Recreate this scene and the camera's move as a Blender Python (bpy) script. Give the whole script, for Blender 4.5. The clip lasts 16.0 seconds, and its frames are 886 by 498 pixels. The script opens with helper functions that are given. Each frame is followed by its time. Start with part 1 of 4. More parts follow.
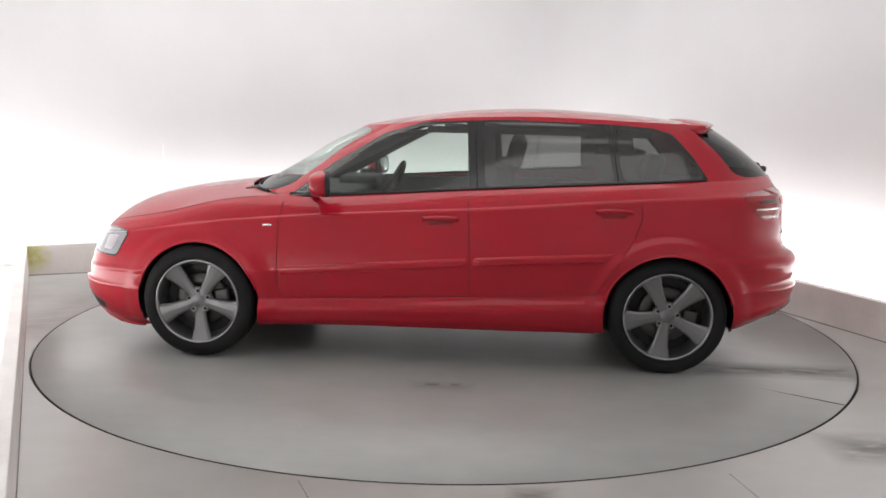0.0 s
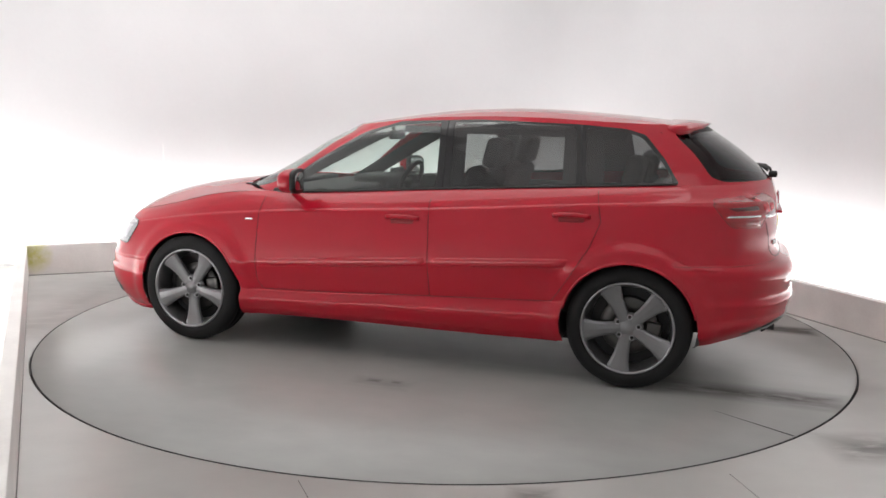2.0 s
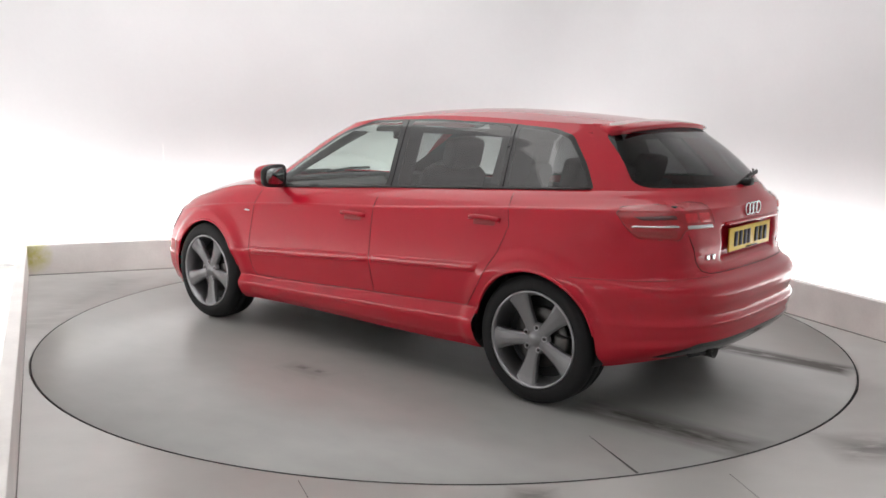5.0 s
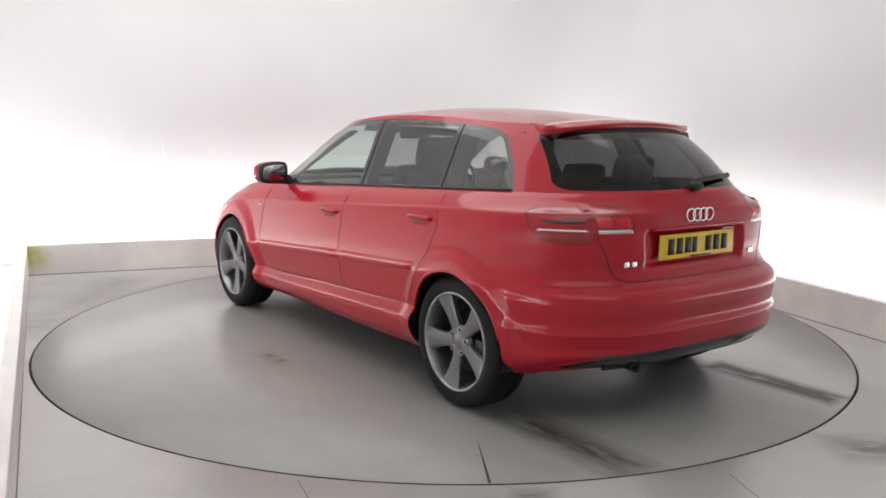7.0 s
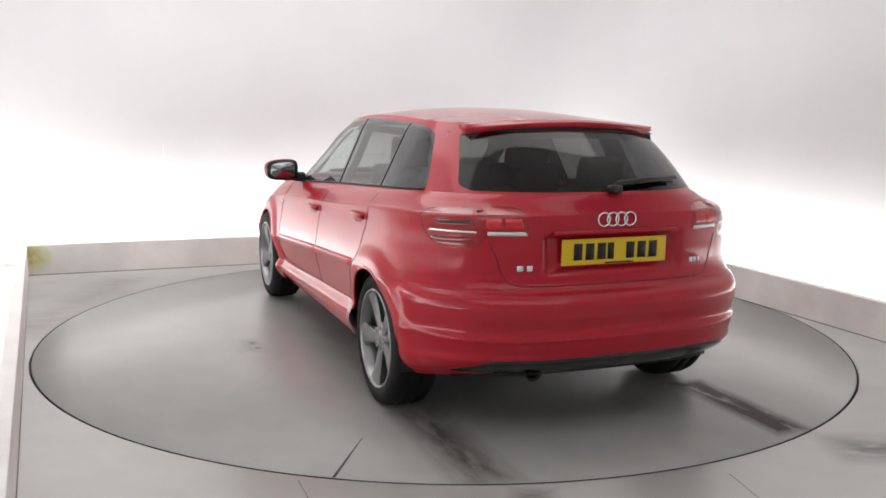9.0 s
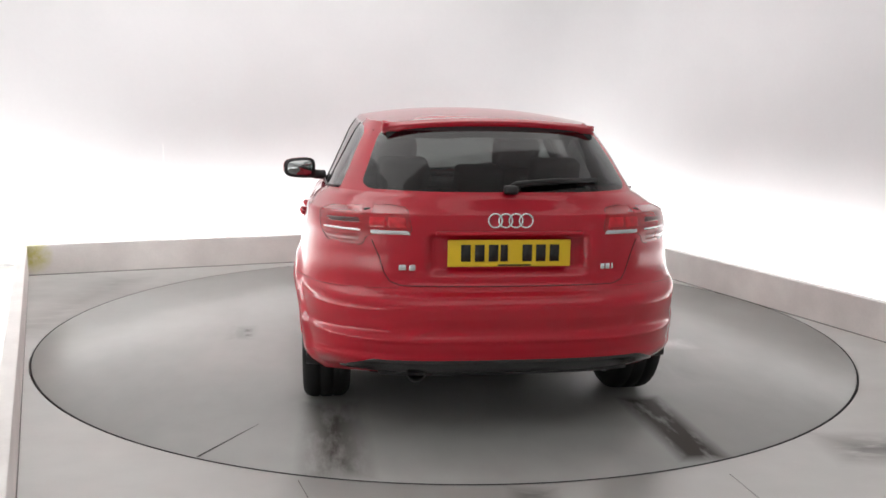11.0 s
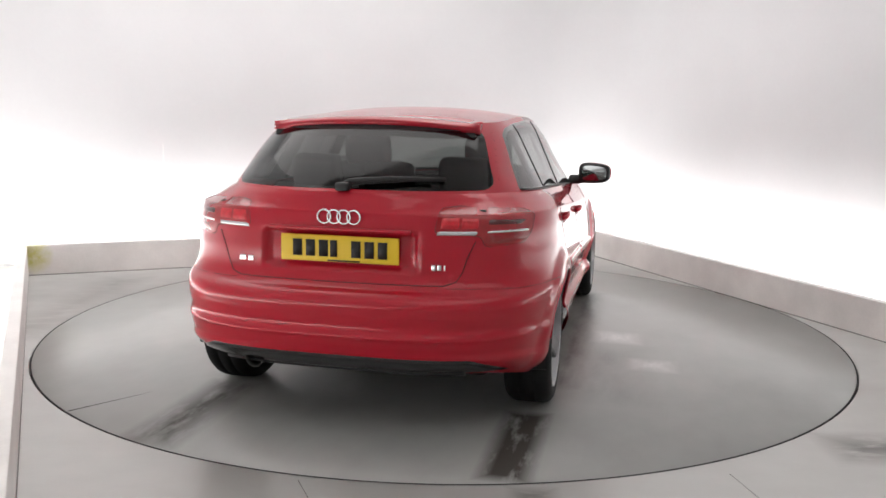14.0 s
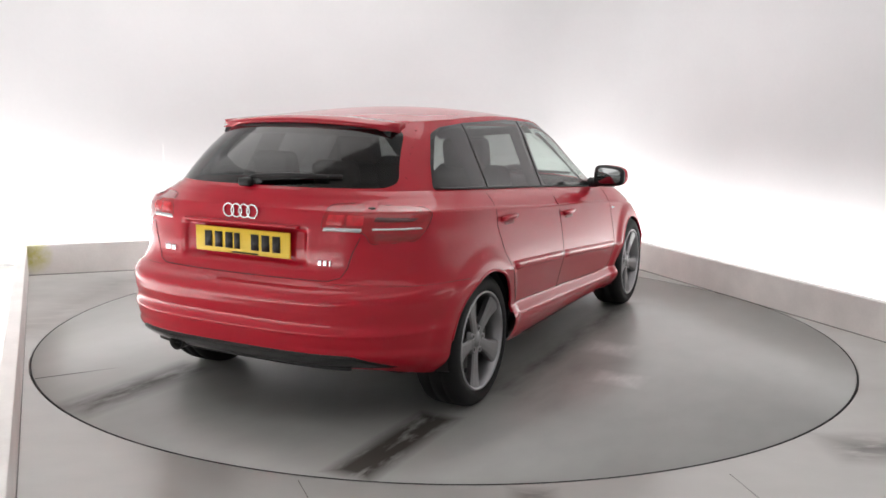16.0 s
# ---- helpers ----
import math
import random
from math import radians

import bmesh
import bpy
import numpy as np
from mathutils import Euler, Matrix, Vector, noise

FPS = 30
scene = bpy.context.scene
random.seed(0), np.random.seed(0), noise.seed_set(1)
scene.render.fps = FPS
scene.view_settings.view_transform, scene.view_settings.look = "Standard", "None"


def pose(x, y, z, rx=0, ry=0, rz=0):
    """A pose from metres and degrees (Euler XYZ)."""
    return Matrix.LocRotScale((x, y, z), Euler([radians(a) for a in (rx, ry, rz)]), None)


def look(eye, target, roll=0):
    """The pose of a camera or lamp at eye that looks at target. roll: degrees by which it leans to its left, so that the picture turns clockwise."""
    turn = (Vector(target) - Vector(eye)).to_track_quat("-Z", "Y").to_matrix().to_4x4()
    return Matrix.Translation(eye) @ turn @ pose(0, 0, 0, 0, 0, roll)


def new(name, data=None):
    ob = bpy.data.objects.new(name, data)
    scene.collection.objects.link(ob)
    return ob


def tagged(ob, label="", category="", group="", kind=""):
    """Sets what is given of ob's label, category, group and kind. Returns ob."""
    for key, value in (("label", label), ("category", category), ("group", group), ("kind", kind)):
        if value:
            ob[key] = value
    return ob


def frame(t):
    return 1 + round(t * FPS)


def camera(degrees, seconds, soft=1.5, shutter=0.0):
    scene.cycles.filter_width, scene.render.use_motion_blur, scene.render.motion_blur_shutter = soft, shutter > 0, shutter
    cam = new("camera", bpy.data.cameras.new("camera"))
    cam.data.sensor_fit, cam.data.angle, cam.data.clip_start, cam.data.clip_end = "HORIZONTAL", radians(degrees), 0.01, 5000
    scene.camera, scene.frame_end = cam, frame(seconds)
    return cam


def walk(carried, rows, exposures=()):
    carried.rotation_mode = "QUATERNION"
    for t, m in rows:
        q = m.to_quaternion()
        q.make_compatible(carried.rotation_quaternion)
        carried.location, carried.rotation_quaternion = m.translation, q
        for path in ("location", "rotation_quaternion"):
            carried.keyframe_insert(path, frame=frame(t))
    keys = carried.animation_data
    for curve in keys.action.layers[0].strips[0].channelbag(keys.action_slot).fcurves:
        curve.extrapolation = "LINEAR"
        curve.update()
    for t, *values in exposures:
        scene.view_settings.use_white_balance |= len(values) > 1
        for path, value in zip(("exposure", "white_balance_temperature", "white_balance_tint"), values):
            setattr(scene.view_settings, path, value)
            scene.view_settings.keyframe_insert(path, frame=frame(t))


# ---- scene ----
# The studio's own plan: origin on the turntable's axis, z = 0 on the floor; the room stands 22.3 degrees askew.
cam = camera(54.2, 16.0, soft=1.6)
EYE = (0.0, -5.4925, 1.390)
PITCH, YAW, ROLL = -9.085, -0.173, 0.938
_p, _y = radians(PITCH), radians(YAW)
AHEAD = Vector((math.sin(_y) * math.cos(_p), math.cos(_y) * math.cos(_p), math.sin(_p)))
STAND = look(EYE, Vector(EYE) + AHEAD, ROLL)
walk(cam, [(0.0, STAND), (16.0, STAND)])

ROOM = radians(22.3)
TURN_START, TURN_RATE = 175.087, -6.9748          # the car's heading in degrees, and degrees per second
PIVOT = (0.0178, 0.0194)                          # the car's middle, off the turning axis
DISC_X, DISC_Y, DISC_R = 0.0, 0.048, 2.463


def room(a, b, z=0.0):
    """A place given along the room's own walls."""
    c, s = math.cos(ROOM), math.sin(ROOM)
    return Vector((a * c - b * s, a * s + b * c, z))


# ---- light ----
world = bpy.data.worlds.new("studio_dark")
world.use_nodes = True
world.node_tree.nodes["Background"].inputs[0].default_value = (0.9, 0.92, 1.0, 1)
world.node_tree.nodes["Background"].inputs[1].default_value = 0.05
scene.world = world
scene.view_settings.exposure = 0.0


def area(name, size_x, size_y, power, m, colour=(1.0, 0.98, 0.96)):
    d = bpy.data.lights.new(name, "AREA")
    d.shape, d.size, d.size_y, d.energy, d.color = "RECTANGLE", size_x, size_y, power, colour
    ob = new(name, d)
    ob.matrix_world = m
    return ob


BACK_B, RIGHT_A, LEFT_A = 2.637, 2.46, -2.50      # inner faces of the low kerb walls, in the room's own axes
GAP = 0.62                                        # light trough between kerb and wall
KERB_T, KERB_H = 0.07, 0.25
FRONT_B = -7.2
CEIL = 4.2


def trough_lamp(name, a0, b0, a1, b1, out, power):
    """A strip light that lies in the trough behind the kerb and shines up at the wall."""
    p, q = room(a0, b0, 0.10), room(a1, b1, 0.10)
    mid = (p + q) / 2
    target = mid + Vector((out.x * 0.30, out.y * 0.30, 0.6))
    along = (q - p).normalized()
    z = (mid - target).normalized()
    y = z.cross(along)
    m = Matrix((along, y, z)).transposed().to_4x4()
    m.translation = mid
    return area(name, (q - p).length, 0.18, power, m)


out_b, out_r, out_l = room(0, 1), room(1, 0), room(-1, 0)
trough_lamp("strip_light_back", LEFT_A - 0.3, BACK_B + 0.36, RIGHT_A + 0.3, BACK_B + 0.36, out_b, 57)
trough_lamp("strip_light_side", RIGHT_A + 0.36, BACK_B + 0.3, RIGHT_A + 0.36, -3.6, out_r, 66)
trough_lamp("strip_light_end", LEFT_A - 0.36, BACK_B + 0.3, LEFT_A - 0.36, -3.6, out_l, 84)
# unseen fill light, added overhead to brighten the near floor and car sides
area("ceiling_light_panel_front", 4.6, 2.4, 26, Matrix.Translation(room(-0.6, -4.4, CEIL - 0.06)) @ pose(0, 0, 0, 0, 0, 22.3))
area("ceiling_light_panel", 5.4, 3.6, 80, Matrix.Translation(room(-0.8, 0.8, CEIL - 0.06)) @ pose(0, 0, 0, 0, 0, 22.3))


# ---- materials ----
def mat(name, colour, rough=0.5, metal=0.0, coat=0.0, spec=0.5, grain=0.0, scale=40.0, bump=0.0, vary=0.0, vary_scale=3.0, emit=None):
    """A surface with fine grain, broad variation of tone and a little relief."""
    m = bpy.data.materials.new(name)
    m.use_nodes = True
    nt = m.node_tree
    b = nt.nodes["Principled BSDF"]
    b.inputs["Base Color"].default_value = (*colour, 1)
    b.inputs["Roughness"].default_value = rough
    b.inputs["Metallic"].default_value = metal
    b.inputs["Coat Weight"].default_value = coat
    b.inputs["Coat Roughness"].default_value = 0.035
    b.inputs["Specular IOR Level"].default_value = spec
    tc = nt.nodes.new("ShaderNodeTexCoord")
    if grain or vary:
        n1 = nt.nodes.new("ShaderNodeTexNoise")
        n1.inputs["Scale"].default_value, n1.inputs["Detail"].default_value = scale, 4
        n2 = nt.nodes.new("ShaderNodeTexNoise")
        n2.inputs["Scale"].default_value, n2.inputs["Detail"].default_value = vary_scale, 3
        nt.links.new(tc.outputs["Object"], n1.inputs["Vector"])
        nt.links.new(tc.outputs["Object"], n2.inputs["Vector"])
        r1 = nt.nodes.new("ShaderNodeMapRange")
        r1.inputs[3].default_value, r1.inputs[4].default_value = 1 - grain, 1 + grain
        r2 = nt.nodes.new("ShaderNodeMapRange")
        r2.inputs[1].default_value, r2.inputs[2].default_value = 0.3, 0.7
        r2.inputs[3].default_value, r2.inputs[4].default_value = 1 - vary, 1 + vary
        nt.links.new(n1.outputs["Fac"], r1.inputs[0])
        nt.links.new(n2.outputs["Fac"], r2.inputs[0])
        mul = nt.nodes.new("ShaderNodeMath")
        mul.operation = "MULTIPLY"
        nt.links.new(r1.outputs[0], mul.inputs[0])
        nt.links.new(r2.outputs[0], mul.inputs[1])
        vm = nt.nodes.new("ShaderNodeVectorMath")
        vm.operation = "SCALE"
        vm.inputs[0].default_value = colour
        nt.links.new(mul.outputs[0], vm.inputs["Scale"])
        nt.links.new(vm.outputs[0], b.inputs["Base Color"])
        rr = nt.nodes.new("ShaderNodeMapRange")
        rr.inputs[3].default_value, rr.inputs[4].default_value = rough * 0.85, min(1, rough * 1.15)
        nt.links.new(n2.outputs["Fac"], rr.inputs[0])
        nt.links.new(rr.outputs[0], b.inputs["Roughness"])
        if bump:
            bp = nt.nodes.new("ShaderNodeBump")
            bp.inputs["Strength"].default_value, bp.inputs["Distance"].default_value = bump, 0.002
            nt.links.new(n1.outputs["Fac"], bp.inputs["Height"])
            nt.links.new(bp.outputs[0], b.inputs["Normal"])
    if emit:
        b.inputs["Emission Color"].default_value = (*emit[0], 1)
        b.inputs["Emission Strength"].default_value = emit[1]
    return m


def glass_mat(name, tint, gloss=1.0):
    """A thin pane: tinted see-through with the gloss of glass."""
    m = bpy.data.materials.new(name)
    m.use_nodes = True
    nt = m.node_tree
    nt.nodes.remove(nt.nodes["Principled BSDF"])
    tr = nt.nodes.new("ShaderNodeBsdfTransparent")
    tr.inputs[0].default_value = (*tint, 1)
    gl = nt.nodes.new("ShaderNodeBsdfGlossy")
    gl.inputs["Roughness"].default_value = 0.02
    fr = nt.nodes.new("ShaderNodeLayerWeight")
    fr.inputs[0].default_value = 0.5
    pw = nt.nodes.new("ShaderNodeMath")
    pw.operation = "POWER"
    pw.inputs[1].default_value = 4.0
    nt.links.new(fr.outputs["Facing"], pw.inputs[0])
    k = nt.nodes.new("ShaderNodeMapRange")
    k.inputs[3].default_value, k.inputs[4].default_value = 0.085 * gloss, 0.9
    mix = nt.nodes.new("ShaderNodeMixShader")
    nt.links.new(pw.outputs[0], k.inputs[0])
    nt.links.new(k.outputs[0], mix.inputs[0])
    nt.links.new(tr.outputs[0], mix.inputs[1])
    nt.links.new(gl.outputs[0], mix.inputs[2])
    nt.links.new(mix.outputs[0], nt.nodes["Material Output"].inputs[0])
    return m


RED = mat("red_paint", (0.45, 0.005, 0.021), 0.42, 0.0, 0.85, 0.12, vary=0.02, vary_scale=2.0)
BLACK = mat("black_plastic", (0.012, 0.012, 0.013), 0.55, grain=0.1, scale=300, bump=0.1)
GLOSS_BLACK = mat("gloss_black", (0.008, 0.008, 0.009), 0.12, coat=0.5)
# darker copy of the body red: paints the shade in the handle recesses
SHADED_RED = mat("shaded_red_paint", (0.25, 0.004, 0.010), 0.6, coat=0.15)
JOINT = mat("worn_joint", (0.07, 0.068, 0.065), 0.8, grain=0.3, scale=30, vary=0.3, vary_scale=8)
# colours the floor joints and the contact shade drawn at the kerbs' feet
FAINT_JOINT_SHADE = mat("faint_joint_shade", (0.20, 0.195, 0.185), 0.8, grain=0.2, scale=40, vary=0.3, vary_scale=6)
SEAM = mat("shut_gap", (0.07, 0.005, 0.008), 0.7)
RUBBER = mat("tyre_rubber", (0.012, 0.012, 0.0125), 0.7, spec=0.25, grain=0.15, scale=120, bump=0.2, vary=0.15)
ALLOY = mat("grey_alloy", (0.20, 0.20, 0.207), 0.34, 0.7, 0.3, grain=0.05, scale=400, vary=0.05)
ALLOY_EDGE = mat("machined_alloy", (0.33, 0.33, 0.34), 0.3, 0.9)
DISC = mat("brake_steel", (0.09, 0.088, 0.085), 0.4, 0.9, grain=0.1, scale=60)
CHROME = mat("chrome", (0.78, 0.78, 0.8), 0.12, 1.0)
MIRROR = mat("mirror_glass", (0.30, 0.32, 0.32), 0.04, 1.0)
TRIM = mat("cabin_trim", (0.02, 0.02, 0.021), 0.7, grain=0.15, scale=90, bump=0.05)
CLOTH = mat("seat_cloth", (0.022, 0.022, 0.024), 0.85, grain=0.2, scale=110, bump=0.08)
GLASS = glass_mat("green_glass", (0.80, 0.88, 0.84))
DARK_GLASS = glass_mat("privacy_glass", (0.36, 0.37, 0.37), 1.2)
REAR_GLASS = glass_mat("heated_rear_glass", (0.13, 0.135, 0.135), 0.4)
LENS_RED = mat("red_lens", (0.36, 0.006, 0.013), 0.2, coat=1.0, spec=0.3, vary=0.12, vary_scale=30)
LENS_DARK = mat("dark_red_lens", (0.30, 0.006, 0.010), 0.12, coat=1.0)
LENS_SMOKE = mat("smoked_red_lens", (0.09, 0.006, 0.009), 0.10, coat=1.0)
LENS_BRIGHT = mat("bright_red_lens", (0.60, 0.008, 0.020), 0.25, coat=0.6, vary=0.15, vary_scale=40)
HEADLENS = mat("headlight_lens", (0.40, 0.41, 0.43), 0.12, 0.6, coat=1.0)
LENS_CLEAR = mat("clear_lens", (0.62, 0.62, 0.64), 0.1, 0.5, coat=1.0)
PLATE = mat("yellow_plate", (0.80, 0.55, 0.02), 0.4, grain=0.03, scale=200)
INK = mat("plate_ink", (0.012, 0.012, 0.012), 0.5)


# ---- building helpers ----
def mesh_from(name, verts, faces, material, smooth=True):
    me = bpy.data.meshes.new(name)
    me.from_pydata([tuple(v) for v in verts], [], [tuple(f) for f in faces])
    me.materials.append(material)
    if smooth:
        me.polygons.foreach_set("use_smooth", [True] * len(me.polygons))
    me.update()
    return me


def part_mesh(name, me, parent, label=""):
    ob = new(name, me)
    ob.parent = parent
    return tagged(ob, label)


def part(name, bm, material, parent, label="", smooth=True):
    me = bpy.data.meshes.new(name)
    bmesh.ops.recalc_face_normals(bm, faces=bm.faces)
    bm.to_mesh(me)
    bm.free()
    me.materials.append(material)
    if smooth:
        me.polygons.foreach_set("use_smooth", [True] * len(me.polygons))
    if parent is None:
        return new(name, me)
    return part_mesh(name, me, parent, label)


def box_bm(x0, x1, y0, y1, z0, z1, bevel=0.0, m=None, segments=2):
    bm = bmesh.new()
    bmesh.ops.create_cube(bm, size=1, matrix=Matrix.Translation(((x0 + x1) / 2, (y0 + y1) / 2, (z0 + z1) / 2)) @ Matrix.Diagonal((x1 - x0, y1 - y0, z1 - z0, 1)))
    if bevel:
        bmesh.ops.bevel(bm, geom=bm.edges[:], offset=bevel, segments=segments, affect="EDGES", profile=0.6)
    if m:
        bm.transform(m)
    return bm


def join_bm(*parts):
    out = bmesh.new()
    for b in parts:
        me = bpy.data.meshes.new("joining")
        b.to_mesh(me)
        b.free()
        out.from_mesh(me)
        bpy.data.meshes.remove(me)
    return out


def lathe_bm(profile, n=64, axis="y"):
    """Turns (radius, offset) pairs about an axis."""
    bm = bmesh.new()
    rings = []
    for r, o in profile:
        ring = []
        for i in range(n):
            a = 2 * math.pi * i / n
            ring.append(bm.verts.new((r * math.cos(a), o, r * math.sin(a)) if axis == "y" else (o, r * math.cos(a), r * math.sin(a)) if axis == "x" else (r * math.cos(a), r * math.sin(a), o)))
        rings.append(ring)
    for a, b in zip(rings, rings[1:]):
        for i in range(n):
            j = (i + 1) % n
            bm.faces.new((a[i], a[j], b[j], b[i]))
    return bm


def tube_bm(points, radius, n=8, flat=1.0):
    """A round bar along points."""
    bm = bmesh.new()
    pts = [Vector(p) for p in points]
    rings = []
    for i, p in enumerate(pts):
        d = (pts[min(i + 1, len(pts) - 1)] - pts[max(i - 1, 0)]).normalized()
        u = d.cross(Vector((0.13, 0.21, 0.97))).normalized()
        w = d.cross(u)
        rings.append([bm.verts.new(p + u * radius * math.cos(2 * math.pi * k / n) + w * radius * flat * math.sin(2 * math.pi * k / n)) for k in range(n)])
    for a, b in zip(rings, rings[1:]):
        for k in range(n):
            j = (k + 1) % n
            bm.faces.new((a[k], a[j], b[j], b[k]))
    bm.faces.new(rings[0])
    bm.faces.new(rings[-1][::-1])
    return bm


# ---- floor and turntable ----
def floor_mat(name, wet_shade, colour, pale_sheen=()):
    """Grey painted concrete, scuffed; on the turntable with damp tyre tracks, drips and painted car shade."""
    m = bpy.data.materials.new(name)
    m.use_nodes = True
    nt = m.node_tree
    b = nt.nodes["Principled BSDF"]
    tc = nt.nodes.new("ShaderNodeTexCoord")

    def noise_node(scale, detail=4, stretch=None, rough=0.55):
        n = nt.nodes.new("ShaderNodeTexNoise")
        n.inputs["Scale"].default_value, n.inputs["Detail"].default_value, n.inputs["Roughness"].default_value = scale, detail, rough
        if stretch:
            mp = nt.nodes.new("ShaderNodeMapping")
            mp.inputs["Scale"].default_value = stretch
            nt.links.new(tc.outputs["Object"], mp.inputs[0])
            nt.links.new(mp.outputs[0], n.inputs["Vector"])
        else:
            nt.links.new(tc.outputs["Object"], n.inputs["Vector"])
        return n.outputs["Fac"]

    def rng(v, a, bb, c, d):
        r = nt.nodes.new("ShaderNodeMapRange")
        for k, x in zip((1, 2, 3, 4), (a, bb, c, d)):
            r.inputs[k].default_value = x
        nt.links.new(v, r.inputs[0])
        return r.outputs[0]

    def op(kind, a, bb):
        n = nt.nodes.new("ShaderNodeMath")
        n.operation = kind
        for i, v in ((0, a), (1, bb)):
            if isinstance(v, (int, float)):
                n.inputs[i].default_value = v
            else:
                nt.links.new(v, n.inputs[i])
        return n.outputs[0]

    broad = rng(noise_node(0.9, 3), 0.0, 1.0, 0.76, 1.22)
    mid = rng(noise_node(5, 4, (1, 1.6, 1)), 0.0, 1.0, 0.91, 1.09)
    tone = op("MULTIPLY", broad, mid)
    damp = None
    sep = nt.nodes.new("ShaderNodeSeparateXYZ")
    nt.links.new(tc.outputs["Object"], sep.inputs[0])
    X, Y = sep.outputs[0], sep.outputs[1]

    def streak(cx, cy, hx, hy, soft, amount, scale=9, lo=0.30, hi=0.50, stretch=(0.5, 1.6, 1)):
        """A ragged patch of damp, painted shade or sheen about (cx, cy), with half sizes hx, hy."""
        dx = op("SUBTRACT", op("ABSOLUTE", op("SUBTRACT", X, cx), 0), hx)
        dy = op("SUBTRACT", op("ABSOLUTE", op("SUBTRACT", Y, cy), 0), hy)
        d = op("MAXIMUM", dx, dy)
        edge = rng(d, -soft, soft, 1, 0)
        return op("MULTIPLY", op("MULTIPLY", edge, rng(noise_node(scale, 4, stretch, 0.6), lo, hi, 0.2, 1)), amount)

    # one mask for the damp marks and the shade painted under the car
    patches = wet_shade
    for w in patches:
        s = streak(*w)
        damp = s if damp is None else op("MAXIMUM", damp, s)
    tone2 = tone
    vm = nt.nodes.new("ShaderNodeVectorMath")
    vm.operation = "SCALE"
    vm.inputs[0].default_value = colour
    nt.links.new(tone2, vm.inputs["Scale"])

    def blend(fac, under, over):
        n = nt.nodes.new("ShaderNodeMix")
        n.data_type = "RGBA"
        nt.links.new(fac, n.inputs[0])
        nt.links.new(under, n.inputs[6])
        n.inputs[7].default_value = (*over, 1)
        return n.outputs[2]

    shade = vm.outputs[0]
    # puddles' bright reflections, painted as a lighter base colour
    for p in pale_sheen:
        shade = blend(streak(*p), shade, (0.72, 0.71, 0.69))
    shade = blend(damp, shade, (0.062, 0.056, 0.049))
    nt.links.new(shade, b.inputs["Base Color"])
    nt.links.new(op("ADD", op("MULTIPLY", damp, 0.10), rng(noise_node(1.5, 1), 0.0, 1.0, 0.285, 0.35)), b.inputs["Roughness"])
    nt.links.new(rng(damp, 0, 1, 0.5, 0.15), b.inputs["Specular IOR Level"])
    return m


# damp patches on the disc, in the car's own axes (x ahead, y left): tracks behind and under the wheels, puddles and
# drips; the last, broad and soft, is the car's shade painted into the colour
DISC_WET_SHADE = [(-1.90, 0.75, 0.40, 0.09, 0.08, 0.95, 7, 0.25, 0.55), (-1.92, -0.75, 0.38, 0.09, 0.04, 1.0, 9, 0.25, 0.48), (0.10, -0.86, 1.2, 0.08, 0.08, 0.7, 6, 0.25, 0.65),
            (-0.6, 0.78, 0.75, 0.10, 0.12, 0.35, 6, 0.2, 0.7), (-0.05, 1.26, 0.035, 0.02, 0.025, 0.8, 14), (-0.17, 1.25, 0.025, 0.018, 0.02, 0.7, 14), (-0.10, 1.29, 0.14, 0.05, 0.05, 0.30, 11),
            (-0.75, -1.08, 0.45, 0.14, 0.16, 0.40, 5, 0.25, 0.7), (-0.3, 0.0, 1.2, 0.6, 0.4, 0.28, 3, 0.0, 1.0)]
FLOOR_WET = [(2.05, -1.98, 0.36, 0.11, 0.10, 0.75), (0.34, -2.50, 0.07, 0.05, 0.04, 0.6), (2.1, 1.2, 0.25, 0.9, 0.3, 0.2), (-2.6, 0.5, 0.1, 0.9, 0.15, 0.25)]
# the disc's second list paints two pale reflections where puddles lie
DISC_MAT = floor_mat("turntable_paint", DISC_WET_SHADE, (0.345, 0.349, 0.334), [(-0.01, -1.11, 0.10, 0.11, 0.07, 0.75, 6, 0.30, 0.6), (-0.58, -1.32, 0.08, 0.10, 0.06, 0.75, 6, 0.32, 0.6)])
FLOOR_MAT = floor_mat("floor_paint", FLOOR_WET, (0.55, 0.553, 0.53))
KERB_MAT = mat("kerb_paint", (0.85, 0.825, 0.80), 0.55, grain=0.05, scale=60, bump=0.15, vary=0.10, vary_scale=2.5)
WALL_MAT = mat("white_wall_paint", (0.80, 0.80, 0.81), 0.85, grain=0.015, scale=30, vary=0.02, vary_scale=1.2)
GAP_MAT = mat("dark_gap", (0.02, 0.02, 0.02), 0.8)


